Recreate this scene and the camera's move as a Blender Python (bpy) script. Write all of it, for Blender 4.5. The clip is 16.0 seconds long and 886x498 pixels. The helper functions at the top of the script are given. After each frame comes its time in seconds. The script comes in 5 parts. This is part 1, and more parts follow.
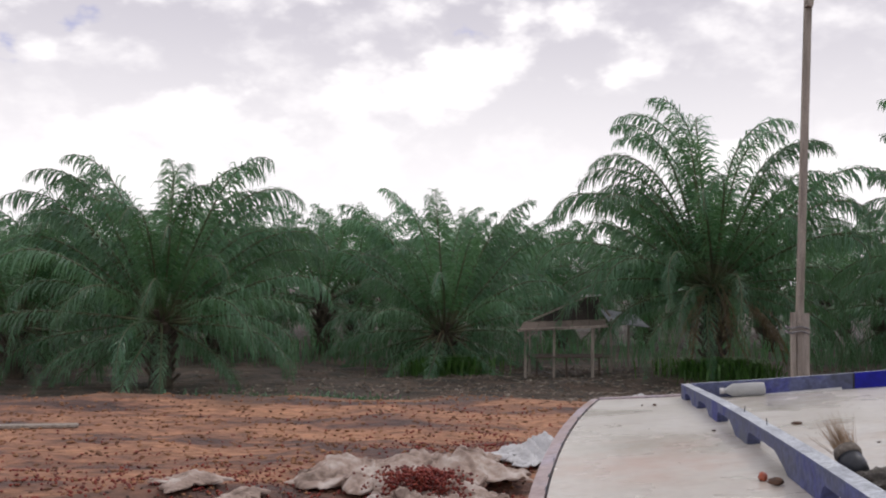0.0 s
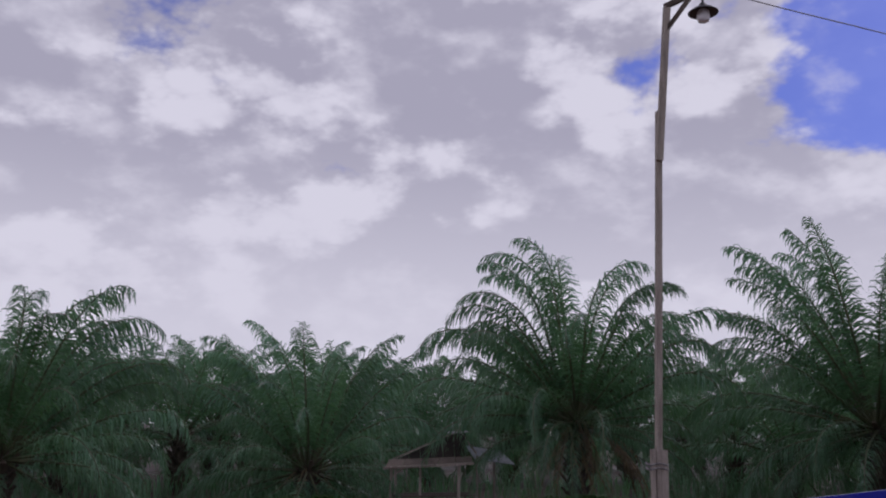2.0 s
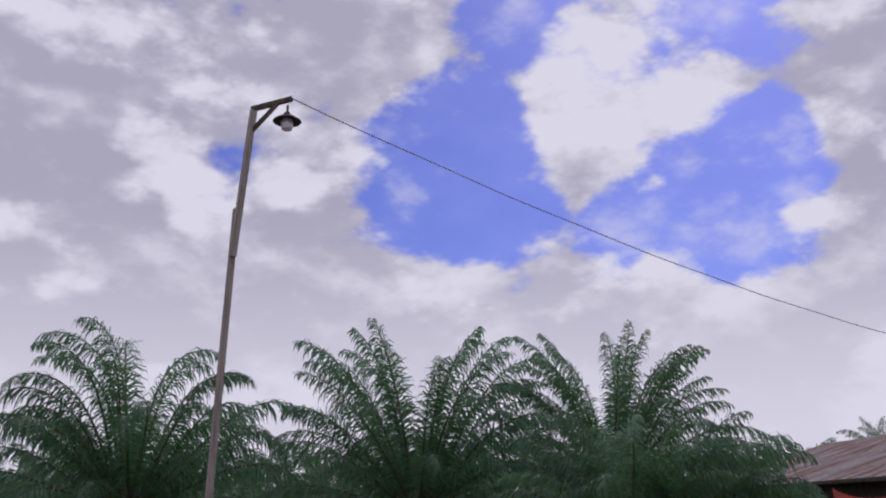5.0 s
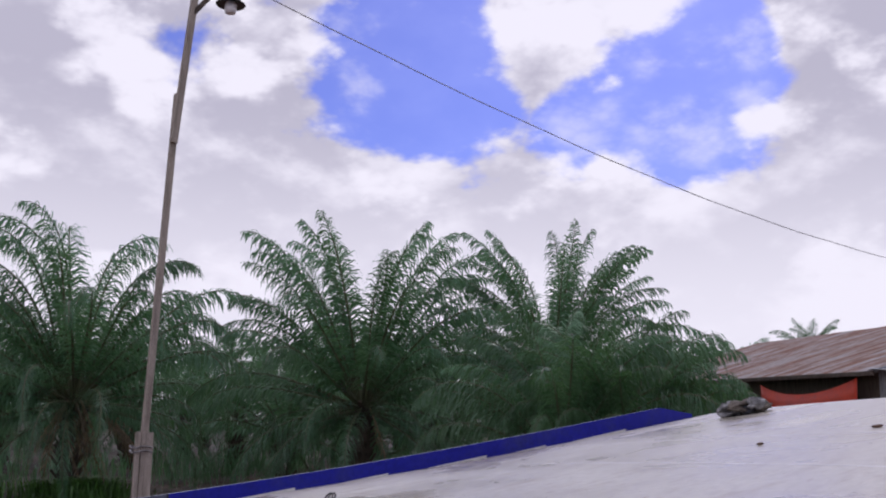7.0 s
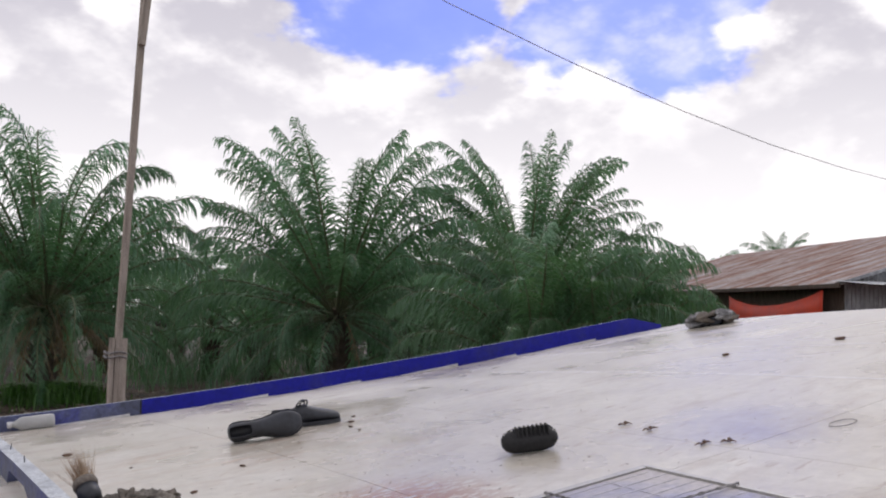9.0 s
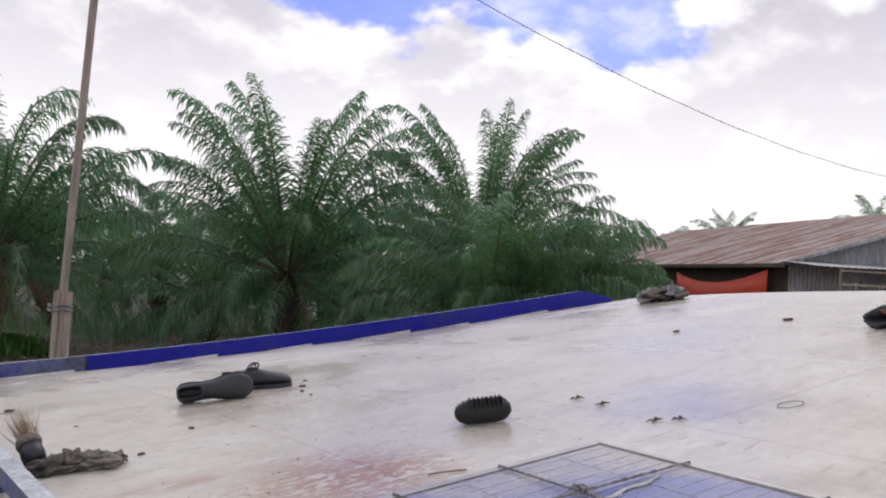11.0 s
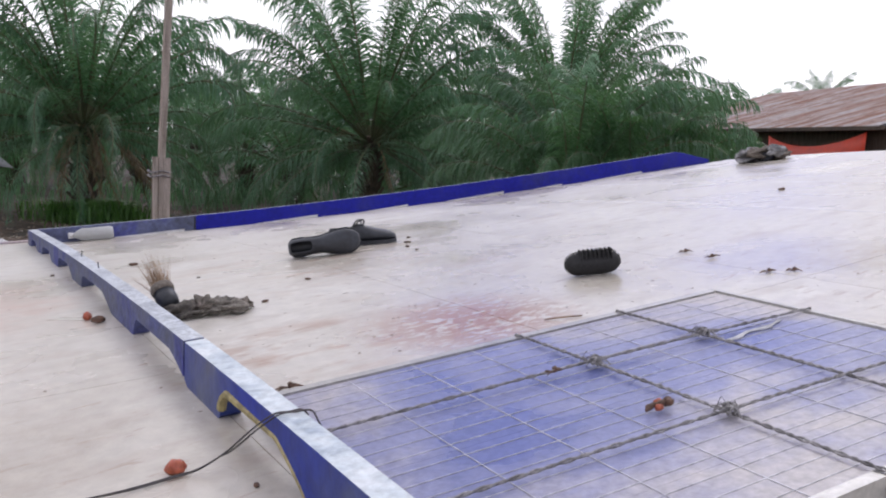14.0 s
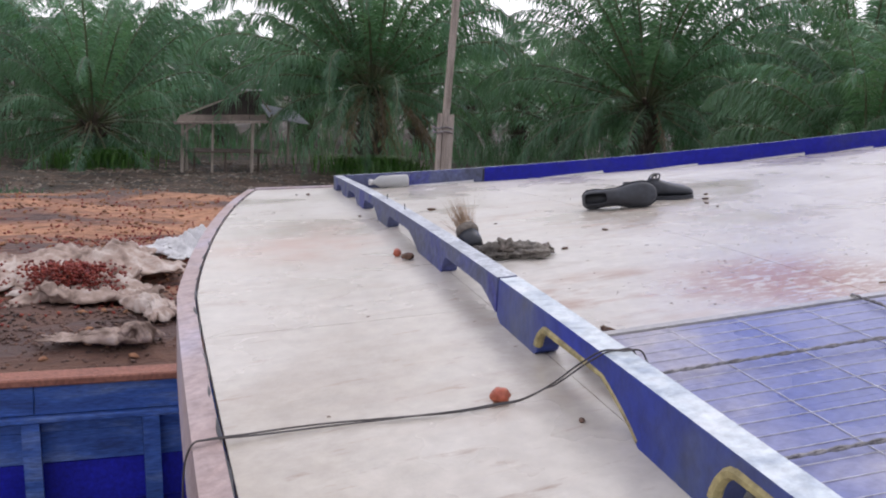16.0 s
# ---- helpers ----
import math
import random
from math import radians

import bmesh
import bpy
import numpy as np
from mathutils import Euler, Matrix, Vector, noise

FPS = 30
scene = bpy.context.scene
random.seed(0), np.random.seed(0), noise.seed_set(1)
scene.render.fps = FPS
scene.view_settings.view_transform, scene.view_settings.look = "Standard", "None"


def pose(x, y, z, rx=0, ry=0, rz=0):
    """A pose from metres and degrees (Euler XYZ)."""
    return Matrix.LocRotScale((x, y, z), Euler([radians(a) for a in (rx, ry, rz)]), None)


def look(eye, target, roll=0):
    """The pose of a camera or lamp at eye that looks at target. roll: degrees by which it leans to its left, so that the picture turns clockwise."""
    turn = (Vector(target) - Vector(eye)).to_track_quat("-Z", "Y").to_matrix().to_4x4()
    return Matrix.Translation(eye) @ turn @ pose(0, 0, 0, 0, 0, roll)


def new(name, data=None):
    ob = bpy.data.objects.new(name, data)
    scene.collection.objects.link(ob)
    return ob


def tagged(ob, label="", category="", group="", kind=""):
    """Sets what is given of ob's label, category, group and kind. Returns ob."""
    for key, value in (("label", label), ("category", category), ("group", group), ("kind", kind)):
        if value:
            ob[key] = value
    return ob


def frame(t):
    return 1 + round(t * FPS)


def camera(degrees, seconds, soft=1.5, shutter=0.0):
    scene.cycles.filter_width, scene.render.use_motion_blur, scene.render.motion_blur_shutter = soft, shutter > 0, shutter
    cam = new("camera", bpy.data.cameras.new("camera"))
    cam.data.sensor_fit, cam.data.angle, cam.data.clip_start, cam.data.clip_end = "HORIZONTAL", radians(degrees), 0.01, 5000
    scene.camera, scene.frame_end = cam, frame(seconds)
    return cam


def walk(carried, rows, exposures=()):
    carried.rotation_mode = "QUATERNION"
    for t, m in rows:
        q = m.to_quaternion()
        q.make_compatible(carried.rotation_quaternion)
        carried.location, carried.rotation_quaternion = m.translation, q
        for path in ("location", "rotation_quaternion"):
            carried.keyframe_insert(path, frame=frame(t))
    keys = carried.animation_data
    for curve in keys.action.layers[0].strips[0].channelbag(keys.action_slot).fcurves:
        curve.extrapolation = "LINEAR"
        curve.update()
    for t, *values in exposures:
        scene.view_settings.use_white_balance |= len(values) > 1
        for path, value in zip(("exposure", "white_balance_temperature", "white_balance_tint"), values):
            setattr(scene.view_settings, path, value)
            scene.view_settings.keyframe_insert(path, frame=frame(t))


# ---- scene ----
cam = camera(52.03, 16.0, soft=2.05)

# seconds, x, y, z, yaw, pitch, roll
PATH = [
    (0, 0, 0, 0, -0.04, 2.34, 0.32),
    (0.5, 0.0227, -0.0224, 0.0135, -1.005, 4.394, 0.452),
    (1, 0.0302, -0.0656, 0.028, -2.283, 5.901, 0.415),
    (1.5, 0.0501, -0.1155, 0.0375, -4.592, 8.223, 0.406),
    (2, -0.0314, -0.0499, -0.0005, -8.35, 10.86, 0.53),
    (2.5, -0.0499, -0.1073, 0.0293, -12.71, 13.65, 0.26),
    (3, -0.0514, -0.1265, 0.0345, -16.87, 16.23, -0.09),
    (3.5, -0.0087, -0.1824, 0.0562, -22.62, 18.68, -0.36),
    (4, -0.0486, -0.2038, 0.0885, -27.97, 18.37, -0.47),
    (4.5, 0.0127, -0.1922, 0.0944, -32.43, 17.46, -0.28),
    (7, 0.1329, -0.2946, 0.0666, -38.061, 9.703, 0.463),
    (7.5, 0.1585, -0.2734, 0.0819, -38.554, 7.687, 0.878),
    (8, 0.1565, -0.2899, 0.0685, -38.923, 6.149, 0.869),
    (8.5, 0.1565, -0.2914, 0.0682, -39.496, 4.706, 0.925),
    (9, 0.1602, -0.281, 0.0745, -39.684, 4.006, 0.893),
    (11.5, 0.1592, -0.2417, 0.0884, -43.735, 1.299, 3.326),
    (12, 0.1542, -0.2483, 0.0829, -44.711, 0.377, 3.049),
    (12.5, 0.1257, -0.2429, 0.081, -45.411, -1.391, 2.546),
    (13, 0.1123, -0.2407, 0.0788, -44.37, -2.83, 2.295),
    (13.5, 0.096, -0.2248, 0.0664, -41.612, -4.921, 2.423),
    (14, 0.0761, -0.2019, 0.0373, -38.119, -6.648, 2.619),
    (14.5, 0.0591, -0.1886, 0.019, -35.531, -8.147, 3.125),
    (15, 0.0339, -0.1699, 0.004, -30.618, -8.631, 2.406),
    (15.5, 0.0158, -0.1389, -0.0125, -25.798, -9.073, 2.816),
    (16, -0.0044, -0.1205, -0.0193, -21.536, -9.79, 3.15),
]
LIGHT = [(0, 0.15, 6500, 10), (0.5, -0.1, 6400, 10), (1.0, -0.3, 6200, 12), (1.5, -0.4, 6000, 20), (2.0, -0.6, 5900, 20), (3.5, -0.6, 5900, 20),
         (4.5, -0.58, 5900, 20), (6.8, -0.2, 6000, 20), (7.5, -0.08, 6100, 12), (8.0, 0.06, 6300, 11), (8.6, 0.13, 6400, 10), (9.2, 0.18, 6500, 10),
         (11.3, 0.2, 6400, 11), (12.5, 0.24, 6300, 12), (14.0, 0.48, 6200, 12), (16.0, 0.58, 6200, 12)]
walk(cam, [(t, Matrix.Translation((x, y, z)) @ pose(0, 0, 0, 90 + p, 0, w) @ pose(0, 0, 0, 0, 0, r)) for t, x, y, z, w, p, r in PATH],
     exposures=LIGHT)


# ---------------------------------------------------------------- light
def make_world():
    w = bpy.data.worlds.new("sky")
    scene.world = w
    w.use_nodes = True
    nt = w.node_tree
    N, L = nt.nodes, nt.links
    N.clear()
    out, bg = N.new("ShaderNodeOutputWorld"), N.new("ShaderNodeBackground")
    L.new(bg.outputs[0], out.inputs[0])
    sky = N.new("ShaderNodeTexSky")
    sky.sky_type, sky.sun_disc, sky.sun_elevation, sky.sun_rotation = "NISHITA", False, radians(48), radians(60)
    blue = N.new("ShaderNodeMix")
    blue.data_type, blue.blend_type = "RGBA", "MULTIPLY"
    blue.inputs[0].default_value = 1.0
    L.new(sky.outputs[0], blue.inputs[6])
    blue.inputs[7].default_value = (0.055, 0.060, 0.125, 1)
    tc = N.new("ShaderNodeTexCoord")
    sep = N.new("ShaderNodeSeparateXYZ")
    L.new(tc.outputs["Generated"], sep.inputs[0])

    def math_node(op, a, b=None, clamp=False):
        n = N.new("ShaderNodeMath")
        n.operation, n.use_clamp = op, clamp
        for k, v in enumerate((a, b)):
            if v is None:
                continue
            if isinstance(v, (int, float)):
                n.inputs[k].default_value = v
            else:
                L.new(v, n.inputs[k])
        return n.outputs[0]

    def ramp(v, a, b, c0=0.0, c1=1.0):
        n = N.new("ShaderNodeMapRange")
        n.interpolation_type = "SMOOTHSTEP"
        L.new(v, n.inputs[0])
        for k, q in zip((1, 2, 3, 4), (a, b, c0, c1)):
            n.inputs[k].default_value = q
        return n.outputs[0]

    # heaped clouds: broad noise for the banks, round cells for their billows
    squash = N.new("ShaderNodeVectorMath")
    squash.operation = "MULTIPLY"
    L.new(tc.outputs["Generated"], squash.inputs[0])
    squash.inputs[1].default_value = (1.0, 1.0, 1.65)

    def density(shift):
        m = N.new("ShaderNodeVectorMath")
        m.operation = "ADD"
        L.new(squash.outputs[0], m.inputs[0])
        m.inputs[1].default_value = shift
        n = N.new("ShaderNodeTexNoise")
        L.new(m.outputs[0], n.inputs["Vector"])
        for k, v in (("Scale", 4.2), ("Detail", 9), ("Roughness", 0.54), ("Distortion", 0.25)):
            n.inputs[k].default_value = v
        c = N.new("ShaderNodeTexVoronoi")
        c.feature = "SMOOTH_F1"
        L.new(m.outputs[0], c.inputs["Vector"])
        for k, v in (("Scale", 9.0), ("Detail", 4.0), ("Roughness", 0.55), ("Smoothness", 0.35)):
            c.inputs[k].default_value = v
        return math_node("ADD", n.outputs["Fac"], math_node("MULTIPLY", math_node("SUBTRACT", 0.45, c.outputs["Distance"]), 0.30))

    def lobe(bearing, height, wide, core):
        b, h = radians(bearing), radians(height)
        d = N.new("ShaderNodeVectorMath")
        d.operation = "DOT_PRODUCT"
        L.new(tc.outputs["Generated"], d.inputs[0])
        d.inputs[1].default_value = (math.sin(b) * math.cos(h), math.cos(b) * math.cos(h), math.sin(h))
        return ramp(d.outputs["Value"], math.cos(radians(wide)), math.cos(radians(core)))

    here = density((1.7, 4.1, 0.6))
    sunward = density((1.7 + 0.018, 4.1 + 0.010, 0.6 + 0.060))
    broad = density((6.3, 2.2, 3.1))
    open_sky = math_node("MAXIMUM", math_node("MAXIMUM", lobe(37, 21, 9, 3), lobe(52, 18, 10, 4)), lobe(48, 33, 13, 5))
    bank = lobe(47.5, 25.2, 8.5, 3.5)
    cover = math_node("ADD", math_node("SUBTRACT", math_node("ADD", here, 0.37), math_node("MULTIPLY", math_node("MULTIPLY", open_sky, ramp(sep.outputs[2], 0.14, 0.36)), 0.42)), math_node("MULTIPLY", bank, 0.26))
    clear = math_node("MULTIPLY", ramp(math_node("ADD", cover, ramp(sep.outputs[2], 0.10, 0.22, 0.18, 0.0)), 0.54, 0.38, 0.0, 0.92), ramp(broad, 0.60, 0.34, 0.45, 1.0))
    lit = math_node("ADD", math_node("MULTIPLY", math_node("SUBTRACT", here, sunward), 2.2), ramp(broad, 0.28, 0.54, 0.15, 1.0))
    thin = math_node("MULTIPLY", math_node("ADD", open_sky, bank), 0.30)
    shade = ramp(math_node("ADD", lit, thin), 0.0, 1.0)
    cloud = N.new("ShaderNodeMix")
    cloud.data_type = "RGBA"
    L.new(shade, cloud.inputs[0])
    cloud.inputs[6].default_value, cloud.inputs[7].default_value = (0.58, 0.555, 0.62, 1), (1.02, 0.985, 1.0, 1)
    # towards the skyline the deck thins out and brightens
    low = N.new("ShaderNodeMix")
    low.data_type = "RGBA"
    L.new(ramp(sep.outputs[2], 0.06, 0.34, 0.85, 0.0), low.inputs[0])
    L.new(cloud.outputs[2], low.inputs[6])
    low.inputs[7].default_value = (1.02, 0.985, 0.995, 1)
    mix = N.new("ShaderNodeMix")
    mix.data_type = "RGBA"
    L.new(clear, mix.inputs[0])
    L.new(low.outputs[2], mix.inputs[6])
    L.new(blue.outputs[2], mix.inputs[7])
    L.new(mix.outputs[2], bg.inputs[0])
    bg.inputs[1].default_value = 1.0


make_world()
sun = new("sun", bpy.data.lights.new("sun", "SUN"))
sun.data.energy, sun.data.angle, sun.data.color = 0.6, radians(14), (1.0, 0.95, 0.88)
sun.matrix_world = look((0, 0, 30), Vector((0, 0, 30)) - Vector((0.58, 0.33, 0.74)))


# ---------------------------------------------------------------- materials
def material(name, colours, scale=4.0, fine=40.0, rough=(0.5, 0.8), bump=0.3, metal=0.0, coords="Object", stretch=(1, 1, 1), amount=0.35,
             per_object=0.0, depth=0.01, spec=0.5, stops=None):
    """colours: two or three base colours mixed by coarse noise; fine noise varies value and relief."""
    m = bpy.data.materials.new(name)
    m.use_nodes = True
    N, L = m.node_tree.nodes, m.node_tree.links
    p = N["Principled BSDF"]
    p.inputs["Metallic"].default_value = metal
    p.inputs["Specular IOR Level"].default_value = spec
    if coords == "World":
        src = N.new("ShaderNodeNewGeometry").outputs["Position"]
    else:
        src = N.new("ShaderNodeTexCoord").outputs["Object"]
    mp = N.new("ShaderNodeMapping")
    mp.inputs["Scale"].default_value = stretch
    L.new(src, mp.inputs["Vector"])

    def tex(s, d, r=0.6, dist=0.0):
        n = N.new("ShaderNodeTexNoise")
        L.new(mp.outputs[0], n.inputs["Vector"])
        n.inputs["Scale"].default_value, n.inputs["Detail"].default_value, n.inputs["Roughness"].default_value = s, d, r
        n.inputs["Distortion"].default_value = dist
        return n.outputs["Fac"]

    coarse, grain = tex(scale, 5, 0.6, 0.3), tex(fine, 4, 0.65)
    ramp = N.new("ShaderNodeValToRGB")
    el = ramp.color_ramp.elements
    stops = stops or ((0.36, 0.64) if len(colours) == 2 else (0.34, 0.5, 0.68))
    el[0].position, el[0].color = stops[0], (*colours[0], 1)
    el[1].position, el[1].color = stops[-1], (*colours[-1], 1)
    if len(colours) == 3:
        e = el.new(stops[1])
        e.color = (*colours[1], 1)
    L.new(coarse, ramp.inputs[0])
    rng = N.new("ShaderNodeMapRange")
    L.new(grain, rng.inputs[0])
    rng.inputs[1].default_value, rng.inputs[2].default_value = 0.3, 0.7
    rng.inputs[3].default_value, rng.inputs[4].default_value = 1 - amount, 1 + amount
    mul = N.new("ShaderNodeVectorMath")
    mul.operation = "SCALE"
    L.new(ramp.outputs[0], mul.inputs[0])
    value = rng.outputs[0]
    if per_object:
        info = N.new("ShaderNodeObjectInfo")
        r2 = N.new("ShaderNodeMapRange")
        L.new(info.outputs["Random"], r2.inputs[0])
        r2.inputs[3].default_value, r2.inputs[4].default_value = 1 - per_object, 1 + per_object
        mm = N.new("ShaderNodeMath")
        mm.operation = "MULTIPLY"
        L.new(value, mm.inputs[0])
        L.new(r2.outputs[0], mm.inputs[1])
        value = mm.outputs[0]
    L.new(value, mul.inputs["Scale"])
    L.new(mul.outputs[0], p.inputs["Base Color"])
    rr = N.new("ShaderNodeMapRange")
    L.new(coarse, rr.inputs[0])
    rr.inputs[1].default_value, rr.inputs[2].default_value = 0.35, 0.65
    rr.inputs[3].default_value, rr.inputs[4].default_value = rough
    L.new(rr.outputs[0], p.inputs["Roughness"])
    if bump:
        b = N.new("ShaderNodeBump")
        b.inputs["Strength"].default_value, b.inputs["Distance"].default_value = bump, depth
        L.new(grain, b.inputs["Height"])
        L.new(b.outputs[0], p.inputs["Normal"])
    return m


def leaf_material(name, c0, c1, glow=0.28):
    m = material(name, (c0, c1), scale=0.5, fine=9, rough=(0.22, 0.36), bump=0.0, per_object=0.4, amount=0.3)
    N, L = m.node_tree.nodes, m.node_tree.links
    p, out = N["Principled BSDF"], N["Material Output"]
    tone = N.new("ShaderNodeMapRange")
    L.new(N.new("ShaderNodeNewGeometry").outputs["Random Per Island"], tone.inputs[0])
    tone.inputs[3].default_value, tone.inputs[4].default_value = 0.55, 1.55
    each = N.new("ShaderNodeVectorMath")
    each.operation = "SCALE"
    L.new(p.inputs["Base Color"].links[0].from_socket, each.inputs[0])
    L.new(tone.outputs[0], each.inputs["Scale"])
    L.new(each.outputs[0], p.inputs["Base Color"])
    t = N.new("ShaderNodeBsdfTranslucent")
    t.inputs[0].default_value = (c1[0] * 1.6, c1[1] * 1.7, c1[2] * 1.0, 1)
    mx = N.new("ShaderNodeMixShader")
    mx.inputs[0].default_value = glow
    L.new(p.outputs[0], mx.inputs[1])
    L.new(t.outputs[0], mx.inputs[2])
    L.new(mx.outputs[0], out.inputs[0])
    return m


FROND = leaf_material("palm_leaf", (0.043, 0.105, 0.068), (0.118, 0.225, 0.140), 0.33)
FROND_YOUNG = leaf_material("young_palm_leaf", (0.044, 0.105, 0.060), (0.106, 0.205, 0.120), 0.30)
FROND_DRY = leaf_material("dry_palm_leaf", (0.12, 0.085, 0.05), (0.24, 0.18, 0.11), 0.15)
GRASS = leaf_material("grass_blade", (0.04, 0.10, 0.025), (0.09, 0.19, 0.05))
TRUNK = material("palm_trunk", ((0.035, 0.028, 0.022), (0.075, 0.06, 0.045), (0.11, 0.09, 0.065)), 3, 25, (0.85, 0.95), 0.8, depth=0.05)
RACHIS = material("palm_stalk", ((0.06, 0.075, 0.035), (0.11, 0.12, 0.06)), 2, 20, (0.5, 0.7), 0.1)
POLE_WOOD = material("weathered_timber", ((0.20, 0.17, 0.14), (0.32, 0.28, 0.24), (0.40, 0.35, 0.30)), 2.5, 60, (0.75, 0.9), 0.4, stretch=(6, 6, 0.6), depth=0.004)
DARK_WOOD = material("dark_timber", ((0.06, 0.045, 0.035), (0.13, 0.10, 0.08)), 3, 50, (0.8, 0.95), 0.4, stretch=(4, 4, 0.7))
BLUE = material("blue_boat_paint", ((0.008, 0.010, 0.20), (0.010, 0.013, 0.27), (0.022, 0.027, 0.20)), 3.0, 30, (0.28, 0.5), 0.15, coords="World", amount=0.18, depth=0.004)
BLUE.node_tree.nodes["Principled BSDF"].inputs["Specular IOR Level"].default_value = 0.2
RAIL_GREY = material("weathered_grey_blue_paint", ((0.055, 0.065, 0.115), (0.085, 0.10, 0.20), (0.045, 0.05, 0.24)), 4.5, 40, (0.5, 0.8), 0.4, coords="World", amount=0.4, depth=0.004)
CAP_WORN = material("grey_worn_top", ((0.28, 0.30, 0.34), (0.45, 0.48, 0.52), (0.60, 0.63, 0.66)), 9.0, 80, (0.6, 0.8), 0.5, coords="World", amount=0.35, depth=0.003)
RAIL_BLUE = material("worn_blue_rail_paint", ((0.040, 0.058, 0.125), (0.016, 0.036, 0.225), (0.012, 0.028, 0.29)), 2.2, 24, (0.35, 0.65), 0.3, coords="World", amount=0.3, depth=0.004)
HULL_BLUE = material("weathered_hull_paint", ((0.025, 0.060, 0.22), (0.045, 0.115, 0.40), (0.14, 0.21, 0.42)), 3.0, 35, (0.45, 0.7), 0.5, coords="World", stretch=(0.5, 1, 3), amount=0.4, depth=0.006)
HULL_DEEP = material("fresh_hull_paint", ((0.010, 0.014, 0.30), (0.014, 0.018, 0.42)), 3.0, 35, (0.3, 0.5), 0.2, coords="World")
CAP_PALE = material("chipped_pale_paint", ((0.34, 0.40, 0.47), (0.56, 0.62, 0.66), (0.66, 0.70, 0.73)), 16.0, 55, (0.5, 0.75), 0.5, coords="World", amount=0.18, depth=0.003)
CAP_GREY = material("rim_edge_paint", ((0.25, 0.27, 0.36), (0.42, 0.45, 0.52)), 4.0, 60, (0.5, 0.7), 0.3, coords="World")
RED_CAP = material("red_oxide_paint", ((0.24, 0.09, 0.06), (0.36, 0.16, 0.11)), 3, 40, (0.6, 0.8), 0.4, coords="World")
FASCIA = material("fascia_paint", ((0.33, 0.24, 0.22), (0.40, 0.32, 0.315), (0.42, 0.40, 0.49)), 2.0, 40, (0.55, 0.75), 0.4, coords="World", amount=0.25, depth=0.004)
FILLER = material("white_filler", ((0.66, 0.65, 0.65), (0.78, 0.77, 0.77)), 9, 60, (0.4, 0.6), 0.1, coords="World", amount=0.1)
YELLOW = material("yellow_trim_paint", ((0.24, 0.20, 0.09), (0.42, 0.36, 0.17)), 14, 60, (0.7, 0.85), 0.4, coords="World")
RUBBER = material("black_rubber", ((0.012, 0.014, 0.019), (0.032, 0.036, 0.046)), 12, 60, (0.38, 0.62), 0.5, amount=0.25, depth=0.002)
BRISTLE = material("black_bristle", ((0.008, 0.008, 0.009), (0.018, 0.018, 0.02)), 12, 90, (0.6, 0.8), 0.1)
ROPE = material("old_rope", ((0.13, 0.125, 0.125), (0.33, 0.32, 0.32)), 30, 160, (0.85, 0.95), 0.6, amount=0.4, depth=0.003)
CABLE = material("dark_cable", ((0.035, 0.032, 0.035), (0.07, 0.062, 0.06)), 10, 60, (0.5, 0.7), 0.1)
WIRE = material("grey_wire", ((0.22, 0.22, 0.23), (0.32, 0.32, 0.33)), 10, 60, (0.5, 0.7), 0.1)
FRAME = material("aluminium_frame", ((0.36, 0.35, 0.33), (0.48, 0.47, 0.45)), 5, 70, (0.35, 0.5), 0.1, metal=0.6, amount=0.15)
PLASTIC = material("frosted_plastic", ((0.62, 0.63, 0.62), (0.75, 0.76, 0.75)), 6, 40, (0.25, 0.4), 0.05, amount=0.08)
PLASTIC.node_tree.nodes["Principled BSDF"].inputs["Transmission Weight"].default_value = 0.55
SACK = material("dirty_sack_weave", ((0.13, 0.085, 0.062), (0.38, 0.29, 0.24), (0.60, 0.54, 0.49)), 2.8, 90, (0.75, 0.95), 0.15, coords="World", amount=0.10, depth=0.004)
SACK_WHITE = material("white_sack_weave", ((0.50, 0.50, 0.50), (0.66, 0.66, 0.67)), 2.2, 60, (0.7, 0.9), 0.4, amount=0.15)
RAG = material("grey_rag", ((0.075, 0.065, 0.055), (0.15, 0.13, 0.11), (0.24, 0.21, 0.18)), 9, 120, (0.85, 0.98), 0.6, amount=0.35)
RAG_OLIVE = material("olive_rag", ((0.05, 0.045, 0.040), (0.17, 0.155, 0.135), (0.30, 0.275, 0.24)), 12, 120, (0.85, 0.98), 0.6, amount=0.35)
RAG_RED = material("faded_red_rag", ((0.045, 0.022, 0.024), (0.20, 0.085, 0.08), (0.36, 0.27, 0.26)), 11, 120, (0.85, 0.98), 0.6, amount=0.35)
RAG_PALE = material("mottled_grey_cloth", ((0.03, 0.03, 0.032), (0.20, 0.20, 0.205), (0.48, 0.48, 0.49)), 14, 120, (0.85, 0.98), 0.5, amount=0.3)
BROOM = material("broom_straw", ((0.20, 0.13, 0.08), (0.36, 0.26, 0.17)), 20, 90, (0.8, 0.9), 0.2)
FRUIT = material("palm_fruit", ((0.08, 0.012, 0.010), (0.22, 0.028, 0.018), (0.30, 0.06, 0.03)), 6, 30, (0.45, 0.65), 0.1, coords="World")
ORANGE = material("orange_tarpaulin", ((0.50, 0.035, 0.012), (0.66, 0.06, 0.02)), 1.5, 20, (0.45, 0.6), 0.2, amount=0.12)
ZINC = material("grey_corrugated_zinc", ((0.20, 0.21, 0.225), (0.29, 0.305, 0.325), (0.36, 0.375, 0.395)), 0.8, 12, (0.45, 0.65), 0.15, metal=0.25, stretch=(1, 1, 0.3))
